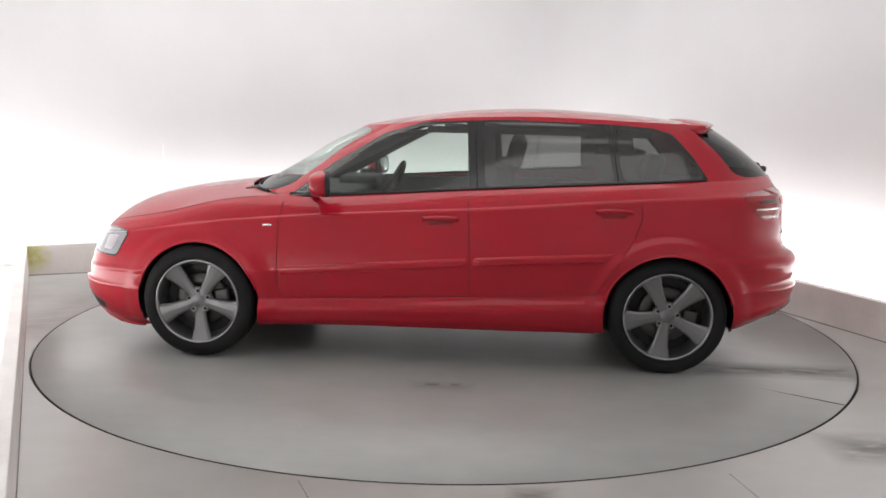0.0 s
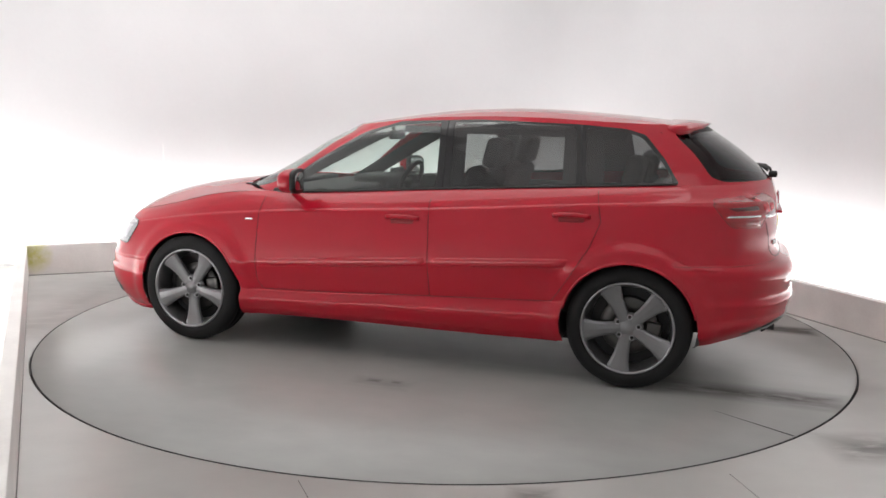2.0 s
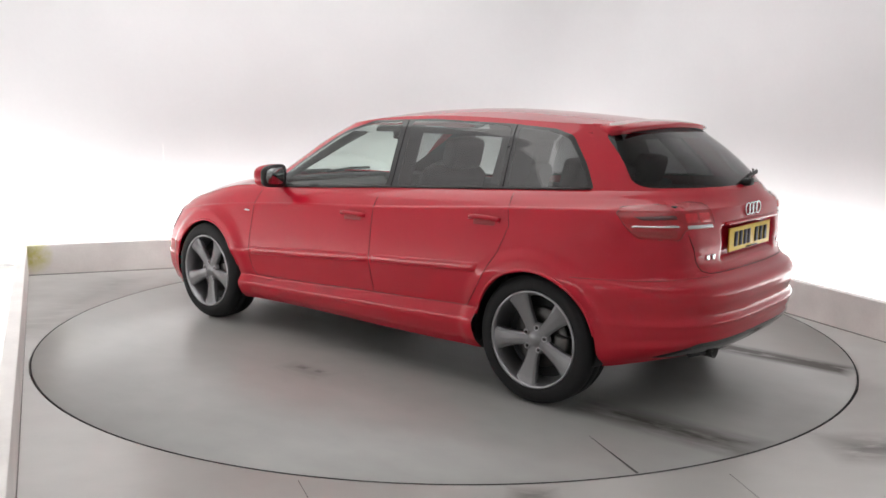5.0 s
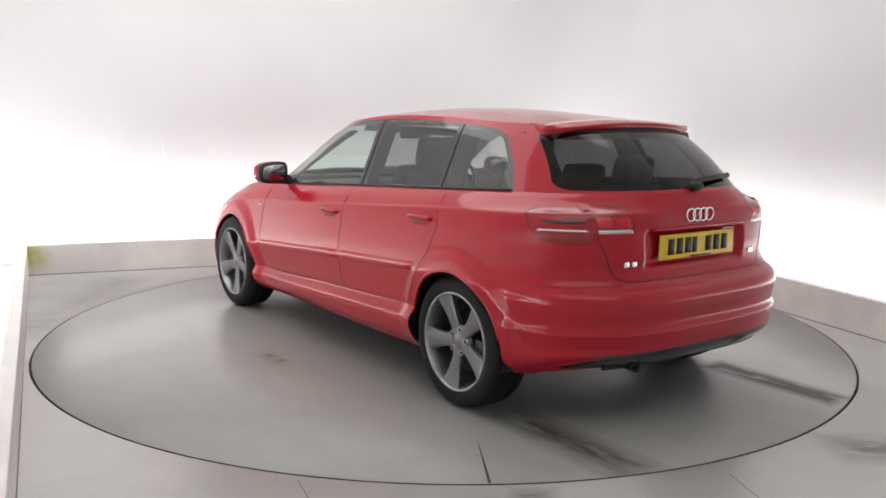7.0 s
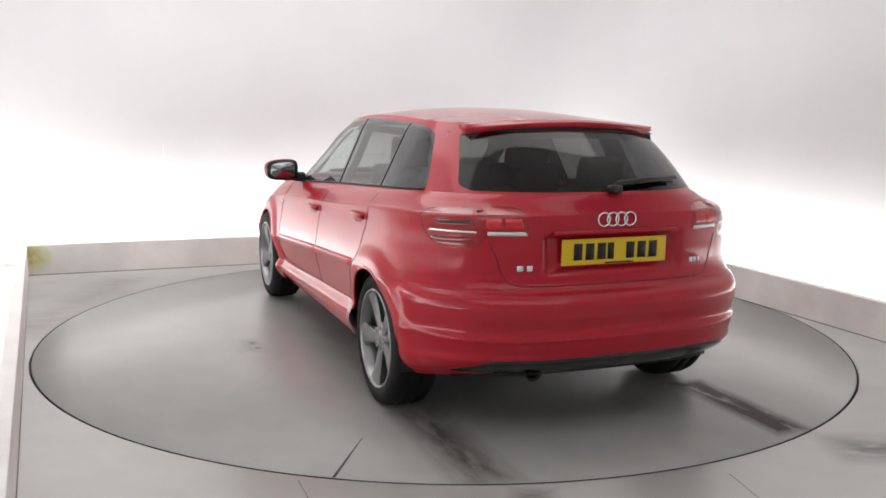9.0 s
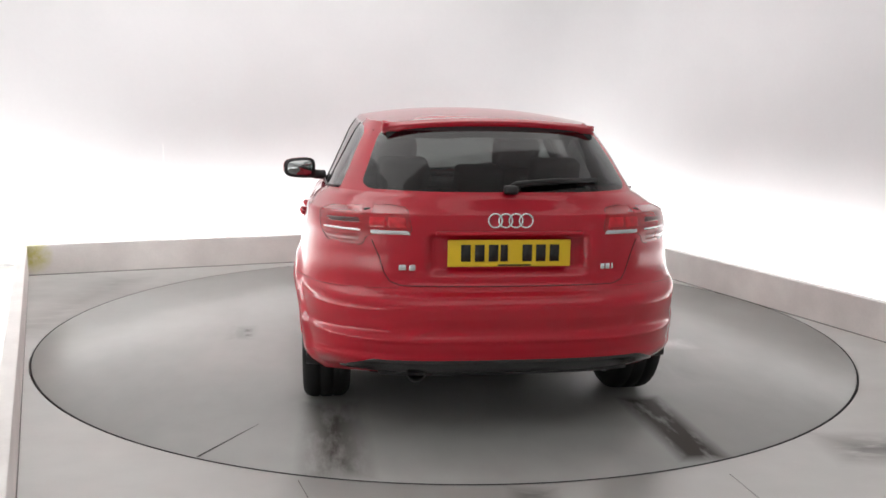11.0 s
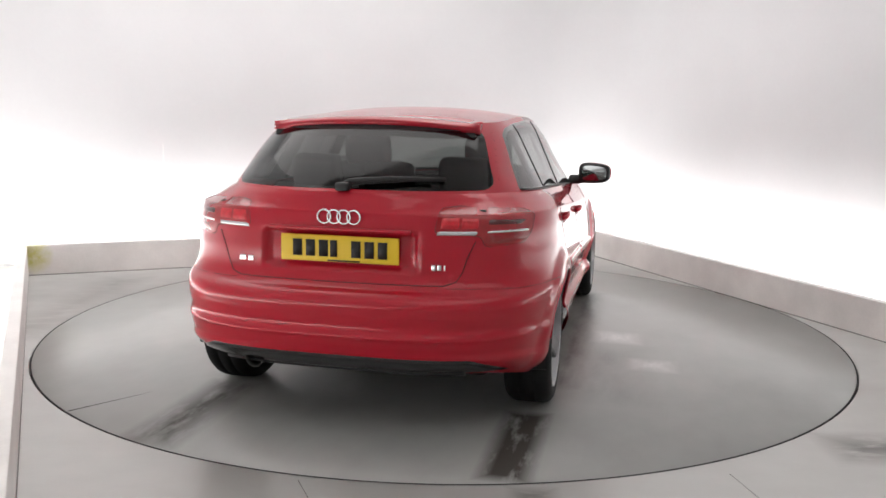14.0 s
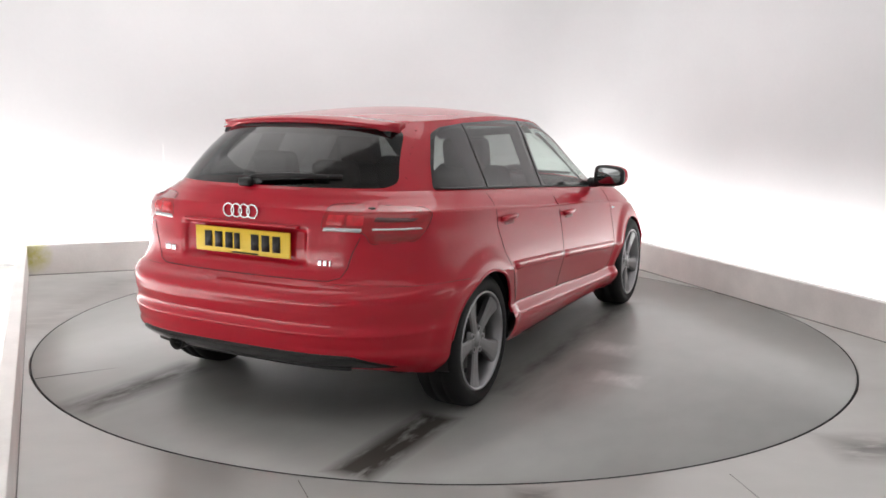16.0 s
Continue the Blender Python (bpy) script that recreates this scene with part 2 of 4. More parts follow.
def build_floor():
    """Floor with a round pit for the disc."""
    n = 160
    bm = bmesh.new()
    inner, outer, low = [], [], []
    for i in range(n):
        a = 2 * math.pi * i / n
        c, s = math.cos(a), math.sin(a)
        r = DISC_R + 0.006
        inner.append(bm.verts.new((DISC_X + r * c, DISC_Y + r * s, 0)))
        low.append(bm.verts.new((DISC_X + r * c, DISC_Y + r * s, -0.09)))
        k = 8.6 / max(abs(c), abs(s))
        outer.append(bm.verts.new((k * c, -1.5 + k * s, 0)))
    for i in range(n):
        j = (i + 1) % n
        bm.faces.new((inner[i], outer[i], outer[j], inner[j]))
        bm.faces.new((low[i], inner[i], inner[j], low[j]))
    floor = part("floor", bm, FLOOR_MAT, None)
    tagged(floor, "grey painted concrete studio floor, scuffed and stained", "floor", kind="structure")
    bm = bmesh.new()
    bmesh.ops.create_circle(bm, cap_ends=True, segments=n, radius=DISC_R + 0.03, matrix=Matrix.Translation((DISC_X, DISC_Y, -0.088)))
    tagged(part("turntable_pit", bm, GAP_MAT, None), "dark pit under the turntable", "pit", kind="structure")
    # cast joints in the floor outside the disc
    for p, q in (((-0.543, -2.40), (-0.44, -2.65)), ((1.13, -2.27), (1.19, -2.60))):
        p, q = Vector((*p, 0.0005)), Vector((*q, 0.0005))
        d = (q - p).normalized()
        s = Vector((-d.y, d.x, 0)) * 0.0016
        joint = mesh_from("floor_joint", [p - s, q - s, q + s, p + s], [(0, 1, 2, 3)], FAINT_JOINT_SHADE, False)
        part_mesh("floor_joint", joint, floor)


def build_disc():
    """The turntable: a thick round plate with a chamfered rim and one radial seam."""
    table = tagged(new("turntable"), "round grey painted turntable with damp tyre tracks and painted car shade, flush with floor", "turntable")
    bm = lathe_bm([(DISC_R - 0.007, -0.08), (DISC_R - 0.007, -0.004), (DISC_R - 0.011, 0.0), (DISC_R * 0.6, 0.0), (0.02, 0.0)], 200, "z")
    bmesh.ops.holes_fill(bm, edges=[e for e in bm.edges if e.is_boundary and e.verts[0].co.xy.length < 0.1])
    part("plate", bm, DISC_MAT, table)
    a = radians(SEAM_ANGLE)
    d, s = Vector((math.cos(a), math.sin(a), 0)), Vector((-math.sin(a), math.cos(a), 0))
    r0, r1 = 2.04, DISC_R - 0.012
    seam = mesh_from("seam", [d * r0 - s * 0.0012 + Vector((0, 0, 0.001)), d * r1 - s * 0.0065 + Vector((0, 0, 0.001)), d * r1 + s * 0.0065 + Vector((0, 0, 0.001)), d * r0 + s * 0.0012 + Vector((0, 0, 0.001))], [(0, 1, 2, 3)], JOINT, False)
    part_mesh("seam", seam, table, "dark radial joint")
    rim = part("rim", lathe_bm([(DISC_R - 0.007, -0.03), (DISC_R - 0.007, -0.0005), (DISC_R - 0.001, -0.0005), (DISC_R - 0.001, -0.03)], 200, "z"), GAP_MAT, table, "dark edge strip")
    return table


SEAM_ANGLE = 148.0
build_floor()
turntable = build_disc()


def kerb_bm(p, q, thick, height):
    """A low wall from p to q, standing to the outside of that line."""
    d = (q - p).normalized()
    o = Vector((-d.y, d.x, 0))
    m = Matrix((d, o, Vector((0, 0, 1)))).transposed().to_4x4()
    m.translation = p
    return box_bm(0, (q - p).length, 0, thick, 0, height, 0.006, m)


def stain(m, centre, radius, colour, amount):
    """A scuffed, yellowed spot on a paint."""
    nt = m.node_tree
    b = nt.nodes["Principled BSDF"]
    old = b.inputs["Base Color"].links[0].from_socket
    tc = nt.nodes.new("ShaderNodeTexCoord")
    dist = nt.nodes.new("ShaderNodeVectorMath")
    dist.operation = "DISTANCE"
    dist.inputs[1].default_value = centre
    nt.links.new(tc.outputs["Object"], dist.inputs[0])
    r = nt.nodes.new("ShaderNodeMapRange")
    r.inputs[1].default_value, r.inputs[2].default_value, r.inputs[3].default_value, r.inputs[4].default_value = radius, radius * 0.3, 0, amount
    nt.links.new(dist.outputs["Value"], r.inputs[0])
    n = nt.nodes.new("ShaderNodeTexNoise")
    n.inputs["Scale"].default_value = 25
    nt.links.new(tc.outputs["Object"], n.inputs["Vector"])
    k = nt.nodes.new("ShaderNodeMath")
    k.operation = "MULTIPLY"
    nt.links.new(r.outputs[0], k.inputs[0])
    nt.links.new(n.outputs["Fac"], k.inputs[1])
    mix = nt.nodes.new("ShaderNodeMix")
    mix.data_type = "RGBA"
    nt.links.new(k.outputs[0], mix.inputs[0])
    nt.links.new(old, mix.inputs[6])
    mix.inputs[7].default_value = (*colour, 1)
    nt.links.new(mix.outputs[2], b.inputs["Base Color"])


stain(KERB_MAT, room(-2.56, BACK_B, 0.16), 0.16, (0.62, 0.60, 0.22), 1.6)
tagged(part("kerb_back", kerb_bm(room(-2.605, BACK_B), room(RIGHT_A + KERB_T, BACK_B), KERB_T, KERB_H), KERB_MAT, None, smooth=False), "low off-white painted kerb wall along the floor's edge", "kerb", kind="structure")
tagged(part("kerb_side", kerb_bm(room(RIGHT_A, BACK_B - 0.003), room(RIGHT_A + 0.03, -6.8), KERB_T, KERB_H - 0.003), KERB_MAT, None, smooth=False), "low off-white painted kerb wall along the floor's edge", "kerb", kind="structure")
tagged(part("kerb_end", kerb_bm(room(-2.27, -4.3), room(-2.605, BACK_B + KERB_T), KERB_T, KERB_H - 0.004), KERB_MAT, None, smooth=False), "low off-white painted kerb wall, scuffed at its corner", "kerb", kind="structure")


# thin strip that draws the contact shade along the foot of each kerb, and the white bed of the light trough behind it
for p, q in ((room(-2.60, BACK_B - 0.003), room(RIGHT_A - 0.004, BACK_B - 0.003)), (room(RIGHT_A - 0.003, BACK_B - 0.01), room(RIGHT_A + 0.027, -6.7)), (room(-2.267, -4.2), room(-2.602, BACK_B - 0.01))):
    tagged(part("kerb_joint", kerb_bm(p, q, 0.006, 0.006), FAINT_JOINT_SHADE, None, smooth=False), "thin grey strip for the contact shade along the kerb's foot", "joint", kind="structure")
for p, q in ((room(-2.60, BACK_B + KERB_T + 0.002), room(RIGHT_A, BACK_B + KERB_T + 0.002)), (room(RIGHT_A + KERB_T + 0.034, BACK_B), room(RIGHT_A + KERB_T + 0.034, -6.6)), (room(-2.345, -4.3), room(-2.680, BACK_B + KERB_T))):
    tagged(part("trough_bed", kerb_bm(p, q, 0.40, 0.02), WALL_MAT, None, smooth=False), "white bed of the light trough behind the kerb", "trough", kind="structure")


def build_walls():
    """One white wall sweeping round rounded corners, with thickness, and a ceiling over all."""
    a0, a1, b0, b1, r = LEFT_A - GAP, RIGHT_A + GAP, FRONT_B, BACK_B + GAP, 0.7
    outline = []
    for cx, cy, s in ((a1 - r, b1 - r, 0), (a0 + r, b1 - r, 90), (a0 + r, b0 + r, 180), (a1 - r, b0 + r, 270)):
        for i in range(17):
            t = radians(s + 90 * i / 16)
            outline.append((cx + r * math.cos(t), cy + r * math.sin(t), math.cos(t), math.sin(t)))
    n = len(outline)
    verts, faces = [], []
    rows = [(0.0, 0.0), (0.0, CEIL), (0.12, CEIL), (0.12, 0.0)]
    for off, z in rows:
        verts += [room(a + c * off, b + s * off, z) for a, b, c, s in outline]
    for k in range(3):
        for i in range(n):
            j = (i + 1) % n
            faces.append((k * n + i, k * n + j, (k + 1) * n + j, (k + 1) * n + i))
    wall = new("wall_sweep", mesh_from("wall_sweep", verts, faces, WALL_MAT))
    tagged(wall, "smooth white studio wall washed with light from below", "wall", kind="structure")
    bm = box_bm(a0 - 0.12, a1 + 0.12, b0 - 0.12, b1 + 0.12, CEIL, CEIL + 0.1, 0, Matrix.Rotation(ROOM, 4, "Z"))
    tagged(part("ceiling", bm, WALL_MAT, None, smooth=False), "plain white studio ceiling", "ceiling", kind="structure")


build_walls()
# a faint upright joint between the wall's panels
bm = box_bm(-0.005, 0.005, -0.003, 0.003, 0.30, 1.05, 0.001, Matrix.Translation(room(-1.47, BACK_B + GAP - 0.002)) @ Matrix.Rotation(ROOM, 4, "Z"))
tagged(part("wall_joint", bm, mat("joint_filler", (0.83, 0.83, 0.83), 0.8, grain=0.03), None, smooth=False), "faint filled joint in the white wall", "joint", kind="structure")


# ---- the car: x ahead, y to its left, z up, origin on the ground midway between the axles ----
WB, HUB_Z, TYRE_R = 2.578, 0.318, 0.318
ARCH_R = 0.345


def ramp(x, pairs):
    """Smooth curve through (x, value) pairs."""
    xs = np.array([p[0] for p in pairs], float)
    ys = np.array([p[1] for p in pairs], float)
    x = np.clip(np.asarray(x, float), xs[0], xs[-1])
    m = np.gradient(ys, xs)
    i = np.clip(np.searchsorted(xs, x) - 1, 0, len(xs) - 2)
    h = xs[i + 1] - xs[i]
    t = (x - xs[i]) / h
    return (2 * t**3 - 3 * t**2 + 1) * ys[i] + (t**3 - 2 * t**2 + t) * h * m[i] + (-2 * t**3 + 3 * t**2) * ys[i + 1] + (t**3 - t**2) * h * m[i + 1]


def resample(x, y, n, power=1.0):
    d = np.concatenate([[0], np.cumsum(np.hypot(np.diff(x), np.diff(y)))])
    s = np.linspace(0, 1, n) ** power * d[-1]
    return np.interp(s, d, x), np.interp(s, d, y)


def plan(xr, xf, w, ar, nr, af, nf, counts):
    """Half a plan outline from the rear centre round the left side to the front centre."""
    a = np.linspace(0, math.pi / 2, 600)
    rx, ry = xr + ar - ar * np.cos(a) ** (2 / nr), w * np.sin(a) ** (2 / nr)
    fx, fy = xf - af + af * np.cos(a) ** (2 / nf), w * np.sin(a) ** (2 / nf)
    r1 = resample(rx, ry, counts[0])
    s1 = np.linspace(xr + ar, xf - af, counts[1] + 2)[1:-1]
    f1 = resample(fx[::-1], fy[::-1], counts[2])
    return np.concatenate([r1[0], s1, f1[0]]), np.concatenate([r1[1], np.full(len(s1), w), f1[1]])


class Skin:
    """A half surface as a grid of rows of outlines; parts are cut out of it along smooth outlines."""

    def __init__(self, levels, rows, counts, heights):
        """levels: (v, xr, xf, w, ar, nr, af, nf); heights(v, x) gives z."""
        vs = [lv[0] for lv in levels]
        self.P = []
        for v in rows:
            xr, xf, w, ar, nr, af, nf = [float(ramp(v, list(zip(vs, [lv[k] for lv in levels])))) for k in range(1, 8)]
            x, y = plan(xr, xf, w, ar, nr, af, nf, counts)
            self.P.append(np.stack([x, y, heights(v, x, y)], 1))
        self.P = np.array(self.P)
        self.finish()

    def finish(self):
        nv, nu = self.P.shape[:2]
        d = np.linalg.norm(np.diff(self.P[:, :, :2], axis=1), axis=2)
        self.S = np.concatenate([np.zeros((nv, 1)), np.cumsum(d, 1)], 1)
        self.label = np.full((nv - 1, nu - 1), "", dtype=object)
        self.moved = np.zeros((nv, nu), bool)

    def coords(self, kind):
        return np.stack([self.S if kind == "s" else self.P[:, :, 0], self.P[:, :, 2]], 2)

    def cut(self, name, outline, kind="x", only=None, where=None):
        """Labels the faces inside the outline, and draws the border to the outline itself."""
        C = self.coords(kind)
        o = np.array(outline, float)
        mid = (C[:-1, :-1] + C[1:, :-1] + C[:-1, 1:] + C[1:, 1:]) / 4
        inside = np.zeros(mid.shape[:2], bool)
        for p, q in zip(o, np.roll(o, -1, 0)):
            hit = (p[1] > mid[..., 1]) != (q[1] > mid[..., 1])
            with np.errstate(divide="ignore", invalid="ignore"):
                xx = (q[0] - p[0]) * (mid[..., 1] - p[1]) / (q[1] - p[1]) + p[0]
            inside ^= hit & (mid[..., 0] < xx)
        if only is not None:
            inside &= np.isin(self.label, only)
        if where is not None:
            m3 = (self.P[:-1, :-1] + self.P[1:, 1:]) / 2
            inside &= where(m3)
        nv, nu = self.P.shape[:2]
        cin, cout = np.zeros((nv, nu), int), np.zeros((nv, nu), int)
        for di in (0, 1):
            for dj in (0, 1):
                cin[di:nv - 1 + di, dj:nu - 1 + dj] += inside
                cout[di:nv - 1 + di, dj:nu - 1 + dj] += ~inside
        edge = (cin > 0) & (cout > 0) & ~self.moved
        edge[:, 0] &= False
        P0 = self.P.copy()
        for i, j in zip(*np.nonzero(edge)):
            c = C[i, j]
            a, b = o, np.roll(o, -1, 0)
            ab = b - a
            t = np.clip(((c - a) * ab).sum(1) / np.maximum((ab * ab).sum(1), 1e-12), 0, 1)
            near = a + ab * t[:, None]
            k = np.argmin(((near - c) ** 2).sum(1))
            want = near[k] - c
            i0, i1, j0, j1 = max(i - 1, 0), min(i + 1, nv - 1), max(j - 1, 0), min(j + 1, nu - 1)
            cu, cv = C[i, j1] - C[i, j0], C[i1, j] - C[i0, j]
            J = np.stack([cu, cv], 1)
            if abs(np.linalg.det(J)) < 1e-9:
                continue
            du, dv = np.linalg.solve(J, want)
            if abs(du) > 1.5 or abs(dv) > 1.5:
                continue
            self.P[i, j] = P0[i, j] + du * (P0[i, j1] - P0[i, j0]) + dv * (P0[i1, j] - P0[i0, j])
            self.moved[i, j] = True
        self.label[inside] = name
        self.P[:, 0, 1] = np.maximum(self.P[:, 0, 1], 0) * 0

    def mesh(self, name, label, side, material, shift=0.0, thick=0.0):
        """The faces of a label: side 1 left, -1 right, 0 both."""
        nv, nu = self.P.shape[:2]
        verts, faces, at = [], [], {}
        fs = list(zip(*np.nonzero(self.label == label)))
        for sg in ((1, -1) if side == 0 else (side,)):
            for i, j in fs:
                f = []
                for a, b in ((i, j), (i, j + 1), (i + 1, j + 1), (i + 1, j)):
                    p = self.P[a, b]
                    key = (a, b, 1 if p[1] < 1e-6 else sg)
                    if key not in at:
                        at[key] = len(verts)
                        verts.append((p[0], p[1] * sg, p[2]))
                    f.append(at[key])
                faces.append(f[::-1] if sg > 0 else f)
        me = mesh_from(name, verts, faces, material)
        if thick:
            bm = bmesh.new()
            bm.from_mesh(me)
            bm.normal_update()
            bmesh.ops.solidify(bm, geom=bm.faces[:], thickness=thick)
            bm.to_mesh(me)
            bm.free()
            me.polygons.foreach_set("use_smooth", [True] * len(me.polygons))
        return me


def rounded(points, r=0.03, n=5):
    """A closed outline with its corners rounded."""
    out = []
    m = len(points)
    for i in range(m):
        p, a, b = (np.array(points[k % m], float) for k in (i, i - 1, i + 1))
        ra = min(r, np.linalg.norm(a - p) * 0.45)
        rb = min(r, np.linalg.norm(b - p) * 0.45)
        s, e = p + (a - p) / np.linalg.norm(a - p) * ra, p + (b - p) / np.linalg.norm(b - p) * rb
        for k in range(n + 1):
            t = k / n
            out.append(tuple((1 - t) ** 2 * s + 2 * t * (1 - t) * p + t * t * e))
    return out


def belt(x):
    return ramp(x, [(-2.2, 1.05), (-1.46, 1.036), (-0.9, 1.004), (-0.2, 0.963), (0.6, 0.910), (0.95, 0.905), (1.18, 0.877), (1.5, 0.802), (1.75, 0.752), (1.95, 0.712), (2.2, 0.66)])


def shoulder(x):
    return ramp(x, [(-2.2, 0.97), (-1.6, 0.965), (-0.3, 0.875), (0.86, 0.80), (1.3, 0.755), (1.7, 0.690), (2.0, 0.640), (2.2, 0.585)])


LOW = [  # v, rear x, front x, half width, rear length and power, front length and power
    (0.0, -2.000, 2.06, 0.800, 0.85, 3.2, 1.0, 3.3),
    (0.6, -2.040, 2.10, 0.836, 0.85, 3.3, 1.0, 3.5),
    (1.2, -2.062, 2.12, 0.856, 0.85, 3.4, 1.0, 3.5),
    (1.85, -2.072, 2.145, 0.869, 0.87, 3.3, 1.0, 3.5),
    (2.1, -2.076, 2.148, 0.868, 0.87, 3.3, 1.0, 3.5),
    (2.7, -2.083, 2.15, 0.850, 0.87, 3.3, 1.0, 3.5),
    (3.0, -2.088, 2.15, 0.843, 0.87, 3.3, 1.0, 3.5),
    (3.22, -2.076, 2.14, 0.849, 0.87, 3.3, 1.0, 3.5),
    (4.0, -2.083, 2.13, 0.868, 0.87, 3.3, 1.0, 3.5),
    (4.5, -2.081, 2.125, 0.881, 0.87, 3.3, 1.0, 3.5),
    (4.75, -2.064, 2.12, 0.8845, 0.88, 3.3, 1.0, 3.5),
    (5.12, -2.008, 2.11, 0.880, 0.88, 3.3, 1.0, 3.5),
    (6.0, -1.992, 2.09, 0.862, 0.88, 3.3, 1.0, 3.5),
    (6.8, -1.980, 2.06, 0.842, 0.86, 3.4, 1.0, 3.3),
    (6.95, -1.977, 2.055, 0.838, 0.87, 3.3, 1.0, 3.3),
    (7.05, -1.974, 2.05, 0.829, 0.87, 3.2, 1.0, 3.3),
    (7.15, -1.972, 2.05, 0.826, 0.88, 3.1, 1.0, 3.3),
    (8.0, -1.960, 2.045, 0.800, 0.94, 2.7, 1.0, 3.1),
    (8.6, -1.952, 2.035, 0.773, 0.95, 2.6, 1.0, 3.1),
    (9.0, -1.945, 2.025, 0.748, 0.95, 2.55, 1.0, 3.1)]


def low_height(v, x, y):
    sh, be = shoulder(x), belt(x)
    base = ramp(x, [(-2.2, 0.312), (-1.9, 0.295), (-1.65, 0.245), (-1.0, 0.210), (0.9, 0.185), (1.6, 0.15), (1.75, 0.14), (1.9, 0.165), (2.2, 0.235)])
    crease = ramp(x, [(-2.2, 0.465), (-1.7, 0.465), (-1.0, 0.43), (-0.2, 0.392), (0.9, 0.345), (1.6, 0.37), (2.2, 0.40)])
    top = ramp(x, [(-2.2, 0.655), (-1.6, 0.660), (-1.0, 0.655), (-0.2, 0.607), (0.9, 0.530), (1.6, 0.50), (2.2, 0.48)])
    if v <= 3:
        return base + (crease - base) * v / 3
    if v <= 5:
        return crease + (top - crease) * (v - 3) / 2
    if v <= 7:
        return top + (sh - top) * (v - 5) / 2
    return sh + (be - sh) * (v - 7) / 2


LOW_ROWS = np.concatenate([np.linspace(0, 3, 28), np.linspace(3, 5, 28)[1:], np.linspace(5, 6.9, 24)[1:], np.linspace(6.9, 7.1, 6)[1:], np.linspace(7.1, 9, 18)[1:]])
low = Skin(LOW, LOW_ROWS, (100, 120, 76), low_height)

# the number plate's recess, pressed into the tailgate, and flared arch edges
def press(P, S):
    def step(v, a, b):
        t = np.clip((v - a) / (b - a), 0, 1)
        return t * t * (3 - 2 * t)
    k = (1 - step(S, 0.315, 0.350)) * step(P[..., 2], 0.715, 0.742) * (1 - step(P[..., 2], 0.875, 0.890)) * (P[..., 0] < -1.5)
    P[..., 0] += 0.032 * k
    for hx in (WB / 2, -WB / 2):
        r = np.hypot(P[..., 0] - hx, P[..., 2] - HUB_Z)
        P[..., 1] += (0.020 if hx > 0 else 0.018) * (1 - step(r, 0.385, 0.455)) * step(P[..., 2], 0.10, 0.30) * (P[..., 1] > 0.5)


press(low.P, low.S)


def smooth_ends(P):
    """Ahead of the front arches and behind the rear ones the flank runs on without the sill's step."""
    for v, row in zip(LOW_ROWS, P):
        if v > 4.4:
            continue
        now = float(ramp(v, [(lv[0], lv[3]) for lv in LOW]))
        want = float(ramp(v, [(0, 0.800), (0.6, 0.840), (1.2, 0.858), (2.0, 0.866), (3.0, 0.873), (4.4, 0.880)]))
        t = np.clip((np.abs(row[:, 0]) - 1.38) / 0.30, 0, 1)
        row[:, 1] *= 1 + (want / now - 1) * t * t * (3 - 2 * t)


smooth_ends(low.P)
low.Q = low.P.copy()

GH = [  # the glasshouse, from belt to roof rail
    (0.0, -1.945, 1.104, 0.748, 0.92, 2.55, 0.45, 2.6),
    (0.3, -1.865, 0.970, 0.693, 0.85, 2.65, 0.45, 2.6),
    (0.6, -1.755, 0.808, 0.638, 0.74, 2.8, 0.45, 2.6),
    (0.85, -1.640, 0.635, 0.590, 0.66, 2.9, 0.45, 2.6),
    (1.0, -1.560, 0.465, 0.548, 0.60, 3.0, 0.45, 2.6)]


def rail(x):
    return ramp(x, [(-1.9, 1.30), (-1.55, 1.318), (-1.1, 1.345), (-0.4, 1.362), (0.0, 1.341), (0.25, 1.308), (0.5, 1.266), (1.1, 1.20)])


def crown(x, y, w):
    return 0.047 * ramp(x, [(-1.6, 0.45), (-1.1, 0.83), (-0.6, 1.0), (-0.2, 0.92), (0.1, 0.74), (0.35, 0.72), (0.5, 0.60)]) * (1 - np.clip(np.abs(y) / w, 0, 1) ** 2.2)


def gh_height(v, x, y):
    b = np.where(x > 0.8, belt(0.8) + (x - 0.8) * 0.15, belt(x)) - 0.004
    return b + (rail(x) - b) * v + v * v * crown(x, y, 0.748 - 0.200 * v)


glass = Skin(GH, np.linspace(0, 1, 44), (90, 110, 60), gh_height)
glass.Q = glass.P.copy()

# wheel arches, lamps, doors, bumper and tailgate are cut out of the lower skin
for hx in (WB / 2, -WB / 2):
    low.cut("hole", [(hx + ARCH_R * math.cos(a), HUB_Z - 0.005 + ARCH_R * math.sin(a)) for a in np.linspace(0, 2 * math.pi, 72)[:-1]], where=lambda m: m[..., 1] > 0.4)
LAMP = rounded([(0.405, 0.895), (0.425, 0.992), (0.50, 1.000), (0.84, 0.980), (0.905, 0.958), (0.875, 0.895), (0.82, 0.845), (0.62, 0.835), (0.60, 0.880)], 0.02)
low.cut("tail_light", LAMP, "s", [""], lambda m: m[..., 0] < -1.4)
low.cut("tailgate", rounded([(-0.5, 0.675), (0.45, 0.675), (0.525, 0.73), (0.575, 0.86), (0.60, 1.10), (-0.5, 1.10)], 0.04), "s", [""], lambda m: m[..., 0] < -1.4)
